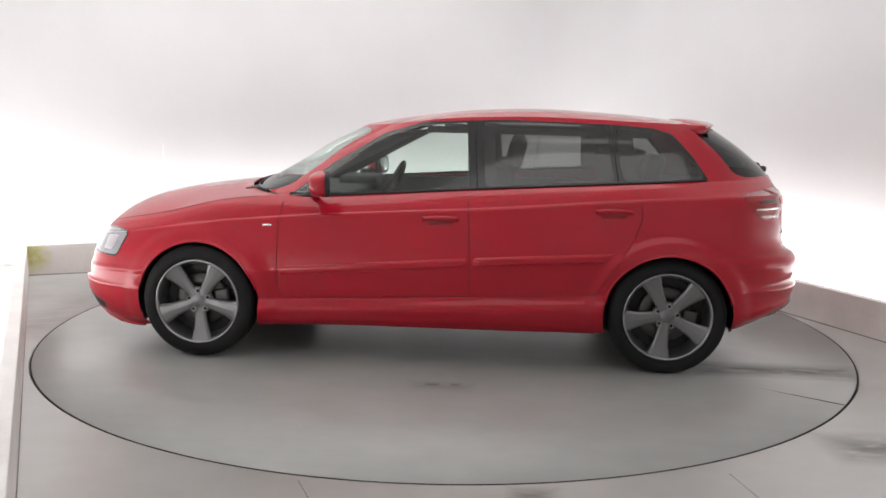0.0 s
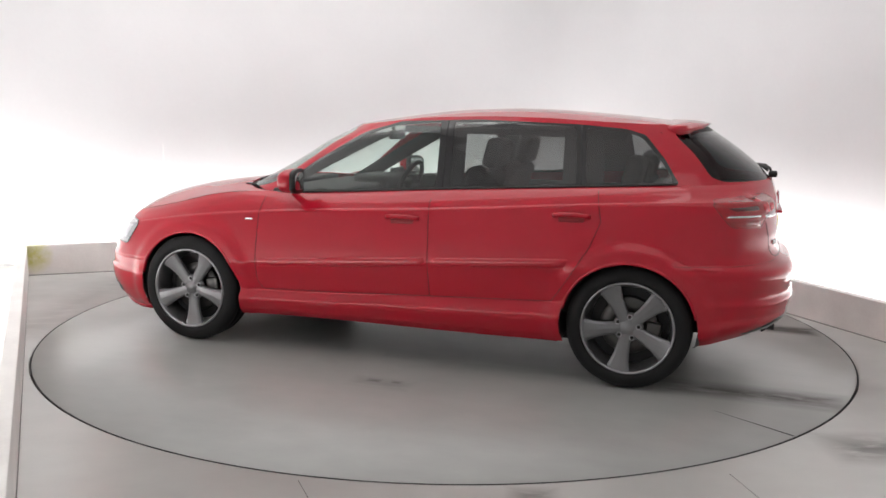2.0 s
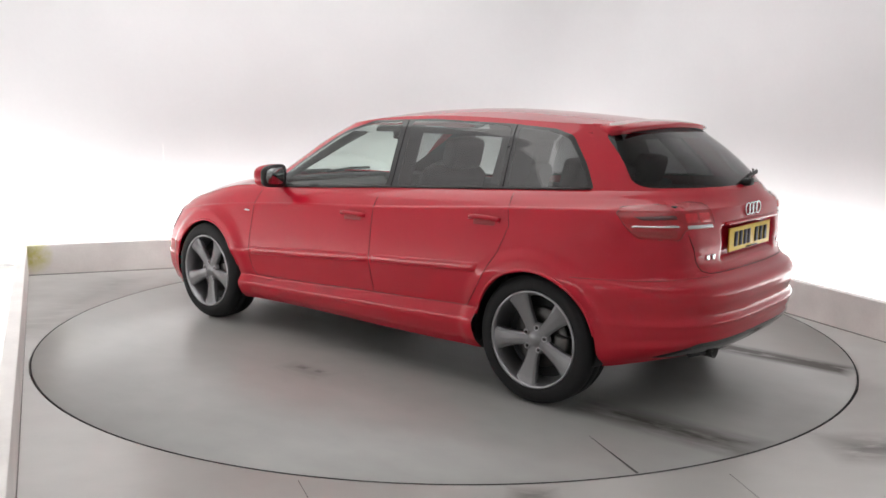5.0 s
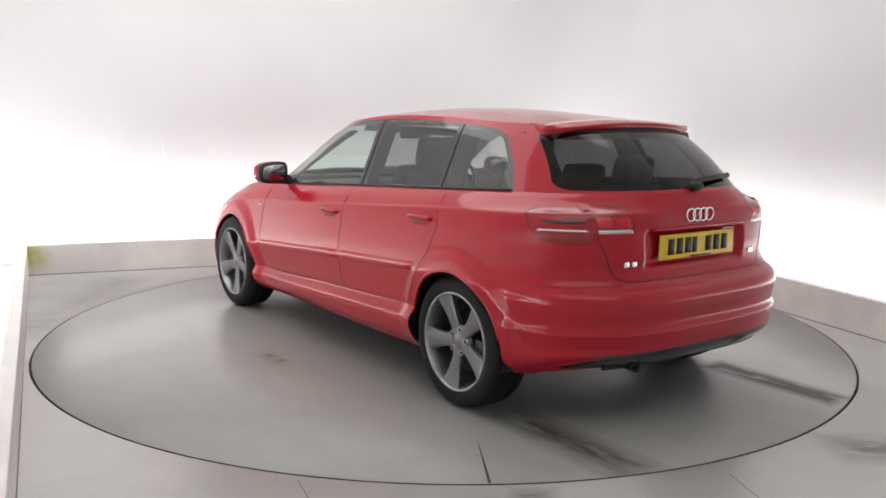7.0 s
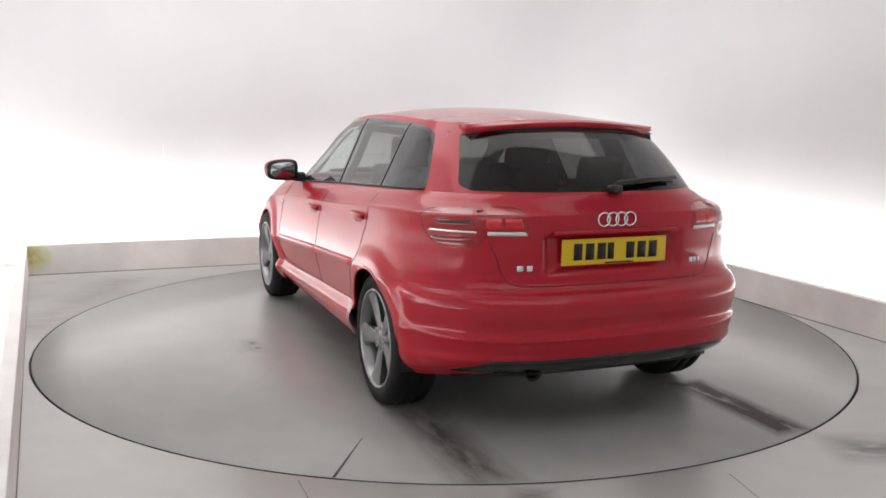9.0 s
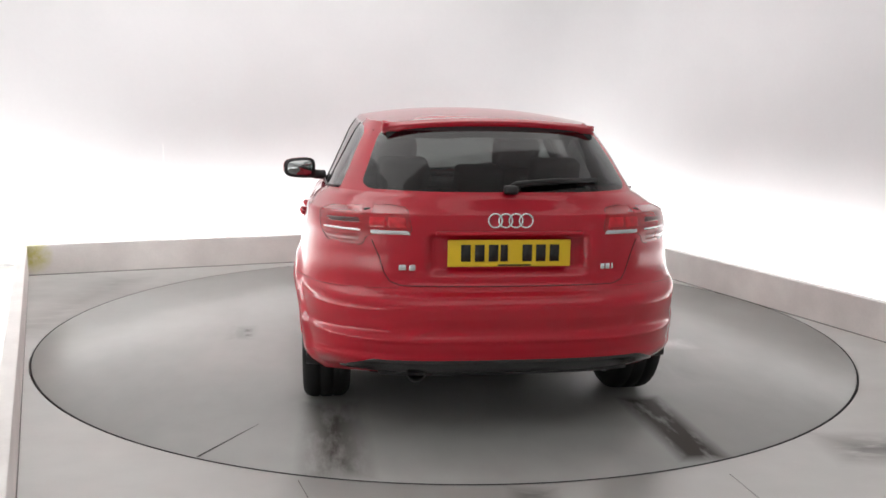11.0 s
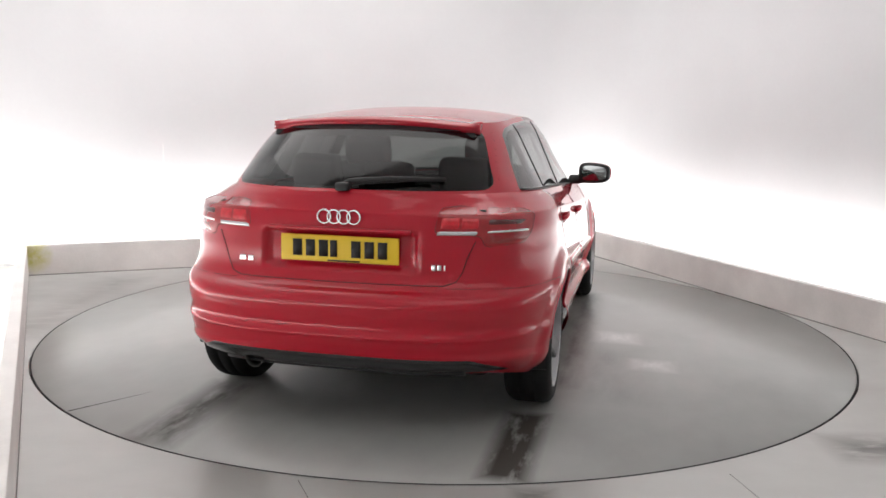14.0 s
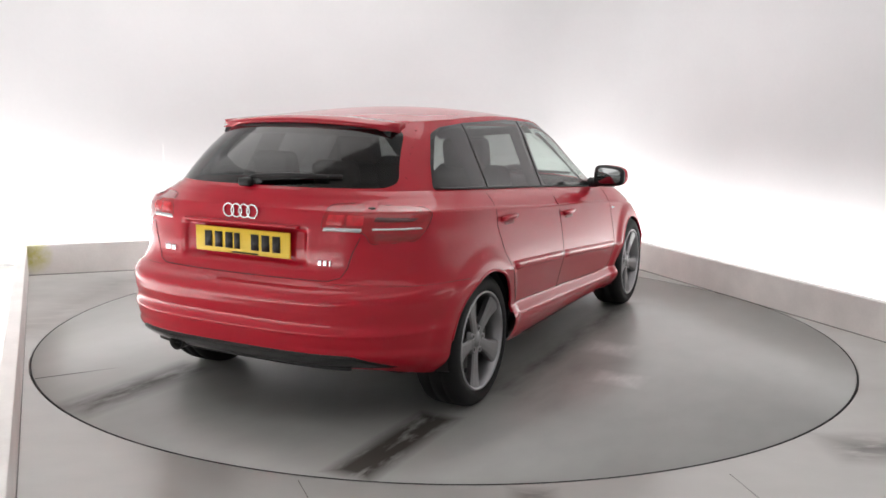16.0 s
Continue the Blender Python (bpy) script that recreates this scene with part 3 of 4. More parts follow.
low.cut("rear_bumper", [(-0.5, 0.1), (1.5, 0.1), (1.5, 0.655), (0.56, 0.672), (0.50, 0.70), (-0.5, 0.70)], "s", [""], lambda m: m[..., 0] < -1.58)
HEADLAMP = rounded([(1.785, 0.548), (1.95, 0.553), (2.08, 0.575), (2.06, 0.645), (1.95, 0.682), (1.83, 0.694), (1.72, 0.684)], 0.03)
low.cut("headlight", HEADLAMP, "x", [""], lambda m: m[..., 1] > 0.38)
low.cut("front_bumper", [(1.60, 0.1), (2.4, 0.1), (2.4, 0.58), (1.92, 0.535), (1.60, 0.56)], "x", [""])
low.cut("front_door", rounded([(0.835, 0.350), (-0.225, 0.393), (-0.205, 1.2), (0.815, 1.2), (0.83, 0.80)], 0.02), "x", [""])
low.cut("rear_door", rounded([(-0.225, 0.393), (-0.895, 0.424), (-0.975, 0.53), (-1.085, 0.72), (-1.14, 0.85), (-1.10, 1.2), (-0.205, 1.2)], 0.03), "x", [""])

# window openings
side = lambda m: m[..., 1] > 0.42
glass.cut("front_window", rounded([(0.775, 0.915), (0.56, 1.076), (0.27, 1.246), (0.05, 1.312), (-0.185, 1.326), (-0.215, 0.976)], 0.022), "x", [""], side)
glass.cut("rear_window", rounded([(-0.295, 0.984), (-0.265, 1.330), (-0.60, 1.333), (-0.945, 1.315), (-0.985, 1.026)], 0.022), "x", [""], side)
glass.cut("quarter_window", rounded([(-1.035, 1.028), (-0.995, 1.312), (-1.19, 1.298), (-1.29, 1.268), (-1.40, 1.15), (-1.470, 1.050)], 0.03), "x", [""], side)
glass.cut("pillar", rounded([(0.81, 0.900), (0.565, 1.092), (0.28, 1.262), (0.055, 1.328), (-0.40, 1.345), (-0.95, 1.330), (-1.20, 1.312), (-1.305, 1.282), (-1.415, 1.160), (-1.495, 1.040), (-0.9, 1.008), (-0.2, 0.966)], 0.02), "x", [""], side)


def front_glass(g):
    """The windscreen and the heated rear glass are cut by their height and distance from the middle."""
    keep = g.S.copy()
    g.S = g.S[:, -1:] - g.S
    g.cut("windscreen", rounded([(-0.5, 0.93), (0.69, 0.93), (0.735, 0.955), (0.565, 1.262), (0.51, 1.280), (0.2, 1.290), (-0.5, 1.294)], 0.03), "s", [""], lambda m: m[..., 0] > 0.1)
    g.S = keep
    g.cut("tailgate_glass", rounded([(-0.5, 1.062), (0.64, 1.054), (0.690, 1.078), (0.58, 1.278), (0.54, 1.298), (-0.5, 1.312)], 0.035), "s", [""], lambda m: m[..., 0] < -1.4)
    g.cut("glass_band", rounded([(-0.5, 1.298), (0.42, 1.297), (0.45, 1.297), (0.45, 1.322), (0.42, 1.335), (-0.5, 1.345)], 0.01), "s", [""], lambda m: m[..., 0] < -1.4)
    g.cut("tailgate_frame", rounded([(-0.5, 1.02), (0.70, 1.02), (0.725, 1.06), (0.625, 1.34), (-0.5, 1.34)], 0.03), "s", [""], lambda m: m[..., 0] < -1.4)


front_glass(glass)

car = tagged(new("hatchback_car"), "bright red five-door hatchback with grey alloy wheels, standing on the turntable", "car")
part_mesh("body", low.mesh("body", "", 0, RED), car, "red painted steel shell")
for label, name, m in (("front_door", "front_door", RED), ("rear_door", "rear_door", RED), ("tail_light", "tail_light", LENS_RED), ("headlight", "headlight", HEADLENS)):
    for sd in (1, -1):
        part_mesh(name, low.mesh(name, label, sd, m), car, {"tail_light": "red tail light lens wrapping the corner", "headlight": "clear headlight lens"}.get(name, ""))
tailgate = part_mesh("tailgate", low.mesh("tailgate", "tailgate", 0, RED), car)
part_mesh("rear_bumper", low.mesh("rear_bumper", "rear_bumper", 0, RED), car)
part_mesh("front_bumper", low.mesh("front_bumper", "front_bumper", 0, RED), car)
part_mesh("roof_frame", glass.mesh("roof_frame", "", 0, RED), car)
part_mesh("window_surround", glass.mesh("window_surround", "pillar", 0, GLOSS_BLACK), car, "black window pillars and rubber surround")
for label, m, text in (("front_window", GLASS, "green tinted glass"), ("rear_window", DARK_GLASS, "dark privacy glass"), ("quarter_window", DARK_GLASS, "dark privacy glass")):
    for sd in (1, -1):
        ob = part_mesh(label, glass.mesh(label, label, sd, m), car, text)
        ob.visible_shadow = False
ob = part_mesh("windscreen", glass.mesh("windscreen", "windscreen", 0, GLASS), car, "clear windscreen glass")
ob.visible_shadow = False
ob = part_mesh("rear_glass", glass.mesh("rear_glass", "tailgate_glass", 0, REAR_GLASS), car, "dark heated rear glass")
ob.visible_shadow = False
part_mesh("glass_band", glass.mesh("glass_band", "glass_band", 0, BLACK), car, "black band above the rear glass")
part_mesh("tailgate_frame", glass.mesh("tailgate_frame", "tailgate_frame", 0, RED), car)


def cap(rowpts, rise, keep, n=14):
    """Closes a rim across the middle with a gentle crown."""
    verts, faces = [], []
    pts = [p for p in rowpts if keep(p)]
    for p in pts:
        for k in range(-n, n + 1):
            t = k / n
            c = rise(p) * (1 - abs(t) ** 2.2)
            verts.append((p[0], p[1] * t, p[2] + c))
    w = 2 * n + 1
    for i in range(len(pts) - 1):
        for k in range(w - 1):
            faces.append((i * w + k, i * w + k + 1, (i + 1) * w + k + 1, (i + 1) * w + k))
    return verts, faces


v, f = cap(glass.P[-1], lambda p: 0, lambda p: True)
v = [(x, y, float(rail(x) + crown(x, y, 0.548))) for x, y, z in v]
part_mesh("roof", mesh_from("roof", v, f, RED), car)


def bonnet_ridge(x):
    return ramp(x, [(0.7, 0.955), (1.0, 0.953), (1.23, 0.940), (1.42, 0.918), (1.66, 0.880), (1.85, 0.830), (1.95, 0.785), (2.03, 0.72)])


v, f = cap(low.P[-1], lambda p: float(bonnet_ridge(p[0]) - p[2]) * min(1, max(p[1], 0) / 0.55) ** 0.4, lambda p: p[0] > 0.72)
foot = glass.Q[0][glass.Q[0][:, 0] > 0.4]
order = np.argsort(foot[:, 1])
v = [(max(x, float(np.interp(abs(y), foot[order, 1], foot[order, 0])) + 0.035), y, z) for x, y, z in v]
bonnet = part_mesh("bonnet", mesh_from("bonnet", v, f, RED), car)


def arch_liner(hx, sg):
    verts, faces = [], []
    n = 40
    for k, (y, r) in enumerate(((0.845, ARCH_R), (0.80, ARCH_R + 0.012), (0.50, ARCH_R + 0.012), (0.50, 0.02))):
        for i in range(n + 1):
            a = math.pi * (-0.12 + 1.24 * i / n)
            verts.append((hx + r * math.cos(a), y * sg, max(0.19 if hx > 0 else 0.25, HUB_Z + r * math.sin(a))))
    for k in range(3):
        for i in range(n):
            a = k * (n + 1) + i
            faces.append((a, a + 1, a + n + 2, a + n + 1))
    return mesh_from("wheel_arch_liner", verts, faces, BLACK)


for hx in (WB / 2, -WB / 2):
    for sg in (1, -1):
        part_mesh("wheel_arch_liner", arch_liner(hx, sg), car, "black plastic arch liner")


# ---- wheels ----
def build_wheel(turn):
    """A five-spoke alloy with its tyre, facing +y; turn: the angle of the first spoke."""
    wheel = new("wheel")
    w = 0.112
    R = TYRE_R
    tyre = [(0.232, w - 0.018), (0.240, w - 0.006), (0.262, w - 0.001), (0.285, w - 0.004), (0.302, w - 0.014), (0.312, w - 0.028), (R - 0.001, w - 0.048), (R, w - 0.075), (R - 0.006, w - 0.078), (R - 0.006, w - 0.085), (R, w - 0.088), (R, -w + 0.088), (R - 0.006, -w + 0.085), (R - 0.006, -w + 0.078), (R, -w + 0.075), (R - 0.001, -w + 0.048), (0.312, -w + 0.028), (0.290, -w + 0.006), (0.262, -w), (0.236, -w + 0.01)]
    part("tyre", lathe_bm(tyre, 96), RUBBER, wheel, "black rubber low-profile tyre")
    rim = [(0.238, w - 0.012), (0.236, w - 0.004), (0.229, w - 0.003), (0.224, w - 0.012), (0.218, w - 0.030), (0.208, w - 0.06), (0.205, -0.02), (0.212, -w + 0.03), (0.235, -w + 0.006)]
    part("rim", lathe_bm(rim, 96), ALLOY_EDGE, wheel, "bright machined rim edge")
    for k in range(5):
        a = turn + 2 * math.pi * k / 5
        bm = bmesh.new()
        secs = []
        for r, hw, yo, th in ((0.030, 0.033, w - 0.034, 0.03), (0.065, 0.030, w - 0.034, 0.03), (0.11, 0.033, w - 0.030, 0.03), (0.16, 0.041, w - 0.025, 0.03), (0.195, 0.051, w - 0.020, 0.03), (0.224, 0.061, w - 0.014, 0.03)):
            secs.append([bm.verts.new((r, yo - th, -hw)), bm.verts.new((r, yo - 0.007, -hw)), bm.verts.new((r, yo, -hw * 0.72)), bm.verts.new((r, yo + 0.002, 0.0)), bm.verts.new((r, yo, hw * 0.72)), bm.verts.new((r, yo - 0.007, hw)), bm.verts.new((r, yo - th, hw))])
        for p, q in zip(secs, secs[1:]):
            for i in range(6):
                bm.faces.new((p[i], q[i], q[i + 1], p[i + 1]))
        bm.transform(Matrix.Rotation(a, 4, "Y"))
        part("spoke", bm, ALLOY, wheel, smooth=False)
    part("hub", lathe_bm([(0.0005, w - 0.028), (0.030, w - 0.029), (0.033, w - 0.032), (0.045, w - 0.034), (0.075, w - 0.040), (0.078, w - 0.06)], 40), ALLOY, wheel)
    for k in range(5):
        a = turn + 2 * math.pi * (k + 0.5) / 5
        bm = lathe_bm([(0.0005, w - 0.033), (0.0085, w - 0.033), (0.0105, w - 0.029), (0.0140, w - 0.028), (0.0145, w - 0.05)], 12)
        bm.transform(Matrix.Translation((0.056 * math.cos(a), 0, -0.056 * math.sin(a))))
        seat_ring = part("bolt_seat", bm, ALLOY_EDGE, wheel)
        bm = lathe_bm([(0.0005, w - 0.0290), (0.0080, w - 0.0295), (0.0088, w - 0.034)], 12)
        bm.transform(Matrix.Translation((0.056 * math.cos(a), 0, -0.056 * math.sin(a))))
        part("wheel_bolt", bm, INK, seat_ring, "dark wheel bolt")
    part("brake_disc", lathe_bm([(0.07, 0.02), (0.075, 0.025), (0.145, 0.025), (0.148, 0.02), (0.148, 0.0)], 48), DISC, wheel, "dull steel brake disc")
    bm = lathe_bm([(0.07, -0.01), (0.204, -0.012)], 48)
    part("back_plate", bm, BLACK, wheel)
    return wheel


def caliper(wheel, a):
    bm = box_bm(0.085, 0.165, -0.01, 0.05, -0.045, 0.045, 0.012)
    bm.transform(Matrix.Rotation(a, 4, "Y"))
    part("brake_caliper", bm, DISC, wheel)


for hx, yy, turn, cal in ((WB / 2, 0.780, 22.0, 3.3), (-WB / 2, 0.752, 8.0, 3.0)):
    for sg in (1, -1):
        wh = build_wheel(radians(turn))
        caliper(wh, cal)
        wh.parent = car
        wh.matrix_local = Matrix.Translation((hx, yy * sg, HUB_Z)) @ Matrix.Rotation(0 if sg > 0 else math.pi, 4, "Z")


# ---- fittings on the car's skin ----
def on_skin(skin, a, z, kind="x", off=0.0):
    """The point of a skin at (x or distance from the rear middle, height), lifted off it."""
    sg = 1
    if kind == "s" and a < 0:
        a, sg = -a, -1
    P = skin.Q
    C = np.stack([skin.S if kind == "s" else P[:, :, 0], P[:, :, 2]], 2)
    d = (C[..., 0] - a) ** 2 + (C[..., 1] - z) ** 2
    if kind == "x":
        d = d + 10 * (P[..., 1] < 0.3)
    else:
        d = d + 10 * (P[..., 0] > 0)
    i, j = np.unravel_index(np.argmin(d), d.shape)
    nv, nu = P.shape[:2]
    i, j = min(max(i, 1), nv - 2), min(max(j, 1), nu - 2)
    cu, cv = C[i, j + 1] - C[i, j - 1], C[i + 1, j] - C[i - 1, j]
    pu, pv = P[i, j + 1] - P[i, j - 1], P[i + 1, j] - P[i - 1, j]
    du, dv = np.linalg.solve(np.stack([cu, cv], 1) + 1e-9 * np.eye(2), np.array([a, z]) - C[i, j])
    du, dv = np.clip([du, dv], -2, 2)
    p = P[i, j] + du * pu + dv * pv
    n = np.cross(pv, pu)
    n /= np.linalg.norm(n)
    if n[1] * p[1] < 0 and abs(n[1]) > 0.3 or (n[0] > 0 and p[0] < -1.9):
        n = -n
    p = p + n * off
    return Vector((p[0], p[1] * sg, p[2]))


def mirror_y(bm):
    bm.transform(Matrix.Diagonal((1, -1, 1, 1)))
    return bm


def patch_bm(skin, kind, corners, off, n=10, m=4, sink=0.004):
    """A thin raised panel on a skin; corners (a, z) go round from low start."""
    (a0, a1, a2, a3) = [np.array(c, float) for c in corners]
    bm = bmesh.new()
    grid = []
    for i in range(m + 1):
        row = []
        for j in range(n + 1):
            u, v = j / n, i / m
            c = (a0 * (1 - u) + a1 * u) * (1 - v) + (a3 * (1 - u) + a2 * u) * v
            edge = i in (0, m) or j in (0, n)
            row.append(bm.verts.new(on_skin(skin, c[0], c[1], kind, -sink if edge else off)))
        grid.append(row)
    for i in range(m):
        for j in range(n):
            bm.faces.new((grid[i][j], grid[i][j + 1], grid[i + 1][j + 1], grid[i + 1][j]))
    return bm


def strip_bm(skin, kind, pts, width, off, steps=8):
    """A flat strip along an outline on a skin."""
    dense = []
    for p, q in zip(pts, pts[1:]):
        for k in range(steps):
            t = k / steps
            dense.append((p[0] + (q[0] - p[0]) * t, p[1] + (q[1] - p[1]) * t))
    dense.append(pts[-1])
    return tube_bm([on_skin(skin, a, z, kind, off) for a, z in dense], width, 6)


def both(name, make, material, parent, label=""):
    """The same part on the left and on the right."""
    left = part(name, make(), material, parent, label)
    right = part(name, mirror_y(make()), material, parent, label)
    return left, right


def kids(name):
    return [o for o in car.children if o.name.split(".")[0] == name]


# shut lines
DOOR_F = [(0.815, 0.885), (0.83, 0.80), (0.835, 0.60), (0.835, 0.40), (0.80, 0.352), (0.3, 0.370), (-0.225, 0.394)]
DOOR_B = [(-0.225, 0.394), (-0.222, 0.60), (-0.207, 0.955)]
DOOR_R = [(-0.225, 0.394), (-0.86, 0.422), (-0.90, 0.432), (-0.975, 0.54), (-1.085, 0.72), (-1.135, 0.85), (-1.105, 1.00)]
for name, line in (("front_door", DOOR_F), ("front_door", DOOR_B), ("rear_door", DOOR_R)):
    for sd, ob in zip((1, -1), kids(name)):
        bm = strip_bm(low, "x", line, 0.0019, 0.0)
        part("door_gap", bm if sd > 0 else mirror_y(bm), SEAM, ob)
part("tailgate_gap", strip_bm(low, "s", [(-0.578, 0.86), (-0.545, 0.79), (-0.525, 0.73), (-0.50, 0.692), (-0.45, 0.677), (0.0, 0.675), (0.45, 0.677), (0.50, 0.692), (0.525, 0.73), (0.545, 0.79), (0.578, 0.86)], 0.0024, 0.0, 14), SEAM, tailgate)
both("bumper_gap", lambda: strip_bm(low, "s", [(0.47, 0.668), (0.8, 0.66), (1.16, 0.655)], 0.0013, 0.0), SEAM, car)

# rubbing strips on the doors, and handles
for sd, fd, rd in zip((1, -1), kids("front_door"), kids("rear_door")):
    for ob, c in ((fd, ((0.825, 0.482), (-0.212, 0.558), (-0.212, 0.612), (0.825, 0.536))), (rd, ((-0.238, 0.560), (-0.965, 0.606), (-0.990, 0.660), (-0.238, 0.614)))):
        bm = patch_bm(low, "x", c, 0.011, 26, 6)
        part("rubbing_strip", bm if sd > 0 else mirror_y(bm), RED, ob)
    for ob, hx, hz in ((fd, -0.062, 0.808), (rd, -0.985, 0.868)):
        # raised patch in darker red draws the recess's shade
        bm = patch_bm(low, "x", ((hx + 0.072, hz - 0.034), (hx - 0.072, hz - 0.031), (hx - 0.078, hz + 0.010), (hx + 0.078, hz + 0.007)), 0.0035, 10, 4)
        part("handle_recess", bm if sd > 0 else mirror_y(bm), SHADED_RED, ob, "grip recess, its shade painted in darker red")
        pts = [on_skin(low, hx + d, hz + 0.012 - 0.01 * abs(d) / 0.11, "x", o) for d, o in ((0.094, 0.002), (0.082, 0.014), (0.045, 0.024), (-0.045, 0.026), (-0.082, 0.018), (-0.094, 0.002))]
        bm = tube_bm(pts, 0.0082, 8, 1.5)
        part("door_handle", bm if sd > 0 else mirror_y(bm), RED, ob, "red door handle")
    bm = patch_bm(low, "x", ((0.925, 0.746), (0.865, 0.746), (0.865, 0.762), (0.925, 0.762)), 0.004, 6, 3)
    part("wing_badge", bm if sd > 0 else mirror_y(bm), CHROME, car, "small chrome badge")

# window line trim
for sd in (1, -1):
    bm = strip_bm(glass, "x", [(0.79, 0.902), (0.3, 0.934), (-0.2, 0.967), (-0.9, 1.009), (-1.48, 1.042)], 0.006, 0.002, 14)
    part("window_trim", bm if sd > 0 else mirror_y(bm), BLACK, car, "black rubber trim under the windows")
for line in ([(-0.252, 0.974), (-0.225, 1.336)], [(-1.01, 1.018), (-0.97, 1.324)]):
    both("pillar_gap", lambda: strip_bm(glass, "x", line, 0.003, 0.001), BLACK, car)

# door mirrors
def mirror_shell(sd):
    bm = bmesh.new()
    bmesh.ops.create_uvsphere(bm, u_segments=24, v_segments=14, radius=1)
    for v in bm.verts:
        v.co = Vector((math.copysign(abs(v.co.x) ** 0.8, v.co.x), math.copysign(abs(v.co.y) ** 0.62, v.co.y), math.copysign(abs(v.co.z) ** 0.65, v.co.z)))
        v.co.x *= 0.075 if v.co.x > 0 else 0.030
        v.co.y *= 0.106
        v.co.z *= 0.068 * (1 - 0.10 * v.co.y / 0.106)
    bm.transform(Matrix.Translation((0.565, 0.918, 0.990)) @ Matrix.Rotation(radians(12), 4, "Z"))
    return bm if sd > 0 else mirror_y(bm)


def oval_bm(hy, hz, x0, x1, n=40, power=0.55):
    """A flat rounded plate facing back."""
    bm = bmesh.new()
    rings = []
    for x in (x0, x1):
        ring = []
        for k in range(n):
            a = 2 * math.pi * k / n
            c, s = math.cos(a), math.sin(a)
            y = hy * math.copysign(abs(c) ** power, c)
            ring.append(bm.verts.new((x, y, hz * math.copysign(abs(s) ** power, s) * (1 - 0.10 * y / hy))))
        rings.append(ring)
    bm.faces.new(rings[0])
    bm.faces.new(rings[1][::-1])
    for k in range(n):
        j = (k + 1) % n
        bm.faces.new((rings[0][k], rings[0][j], rings[1][j], rings[1][k]))
    return bm


for sd in (1, -1):
    unit = part("door_mirror", mirror_shell(sd), RED, car, "red door mirror housing")
    bm = oval_bm(0.105, 0.067, -0.036, -0.012)
    bm.transform(Matrix.Translation((0.565, 0.918, 0.990)) @ Matrix.Rotation(radians(12), 4, "Z"))
    part("mirror_rim", bm if sd > 0 else mirror_y(bm), BLACK, unit)
    bm = oval_bm(0.084, 0.049, -0.039, -0.0365)
    bm.transform(Matrix.Translation((0.565, 0.918, 0.990)) @ Matrix.Rotation(radians(12), 4, "Z"))
    part("mirror_glass", bm if sd > 0 else mirror_y(bm), MIRROR, unit, "mirror glass")
    bm = tube_bm([(0.66, 0.745, 0.935), (0.62, 0.80, 0.940), (0.58, 0.86, 0.955)], 0.022, 10, 1.5)
    part("mirror_arm", bm if sd > 0 else mirror_y(bm), BLACK, unit)

# roof spoiler
def spoiler_bm():
    bm = bmesh.new()
    rows = []
    n = 28
    for k in range(n + 1):
        q = -1 + 2 * k / n
        y = 0.494 * q
        e = abs(q) ** 3
        tip = -1.600 + 0.095 * e
        zt = 1.357 - 0.033 * q * q
        prof = [(-1.40, zt + 0.006), (-1.50, zt + 0.004), (tip + 0.012, zt - 0.008), (tip, zt - 0.014), (tip + 0.024, zt - 0.044 + 0.022 * e), (-1.54 + 0.03 * e, zt - 0.052 + 0.022 * e), (-1.42, zt - 0.050)]
        rows.append([bm.verts.new((x, y, z)) for x, z in prof])
    for a, b in zip(rows, rows[1:]):
        for i in range(len(a) - 1):
            bm.faces.new((a[i], a[i + 1], b[i + 1], b[i]))
        bm.faces.new((a[-1], a[0], b[0], b[-1]))
    bm.faces.new(rows[0])
    bm.faces.new(rows[-1][::-1])
    return bm


spoiler = part("roof_spoiler", spoiler_bm(), RED, car, "red roof-edge spoiler")
bm = bmesh.new()
rows = []
for k in range(21):
    q = -1 + 2 * k / 20
    e = abs(q) ** 3
    zt = 1.357 - 0.033 * q * q
    rows.append([bm.verts.new((x, 0.480 * q, z)) for x, z in ((-1.572 + 0.095 * e, zt - 0.046 + 0.022 * e), (-1.54 + 0.03 * e, zt - 0.056 + 0.022 * e), (-1.56 + 0.04 * e, zt - 0.085 + 0.03 * e), (-1.50, zt - 0.085 + 0.03 * e), (-1.47, zt - 0.05))])
for a, b in zip(rows, rows[1:]):
    for i in range(4):
        bm.faces.new((a[i], a[i + 1], b[i + 1], b[i]))
part("underside", bm, BLACK, spoiler, "black underside")

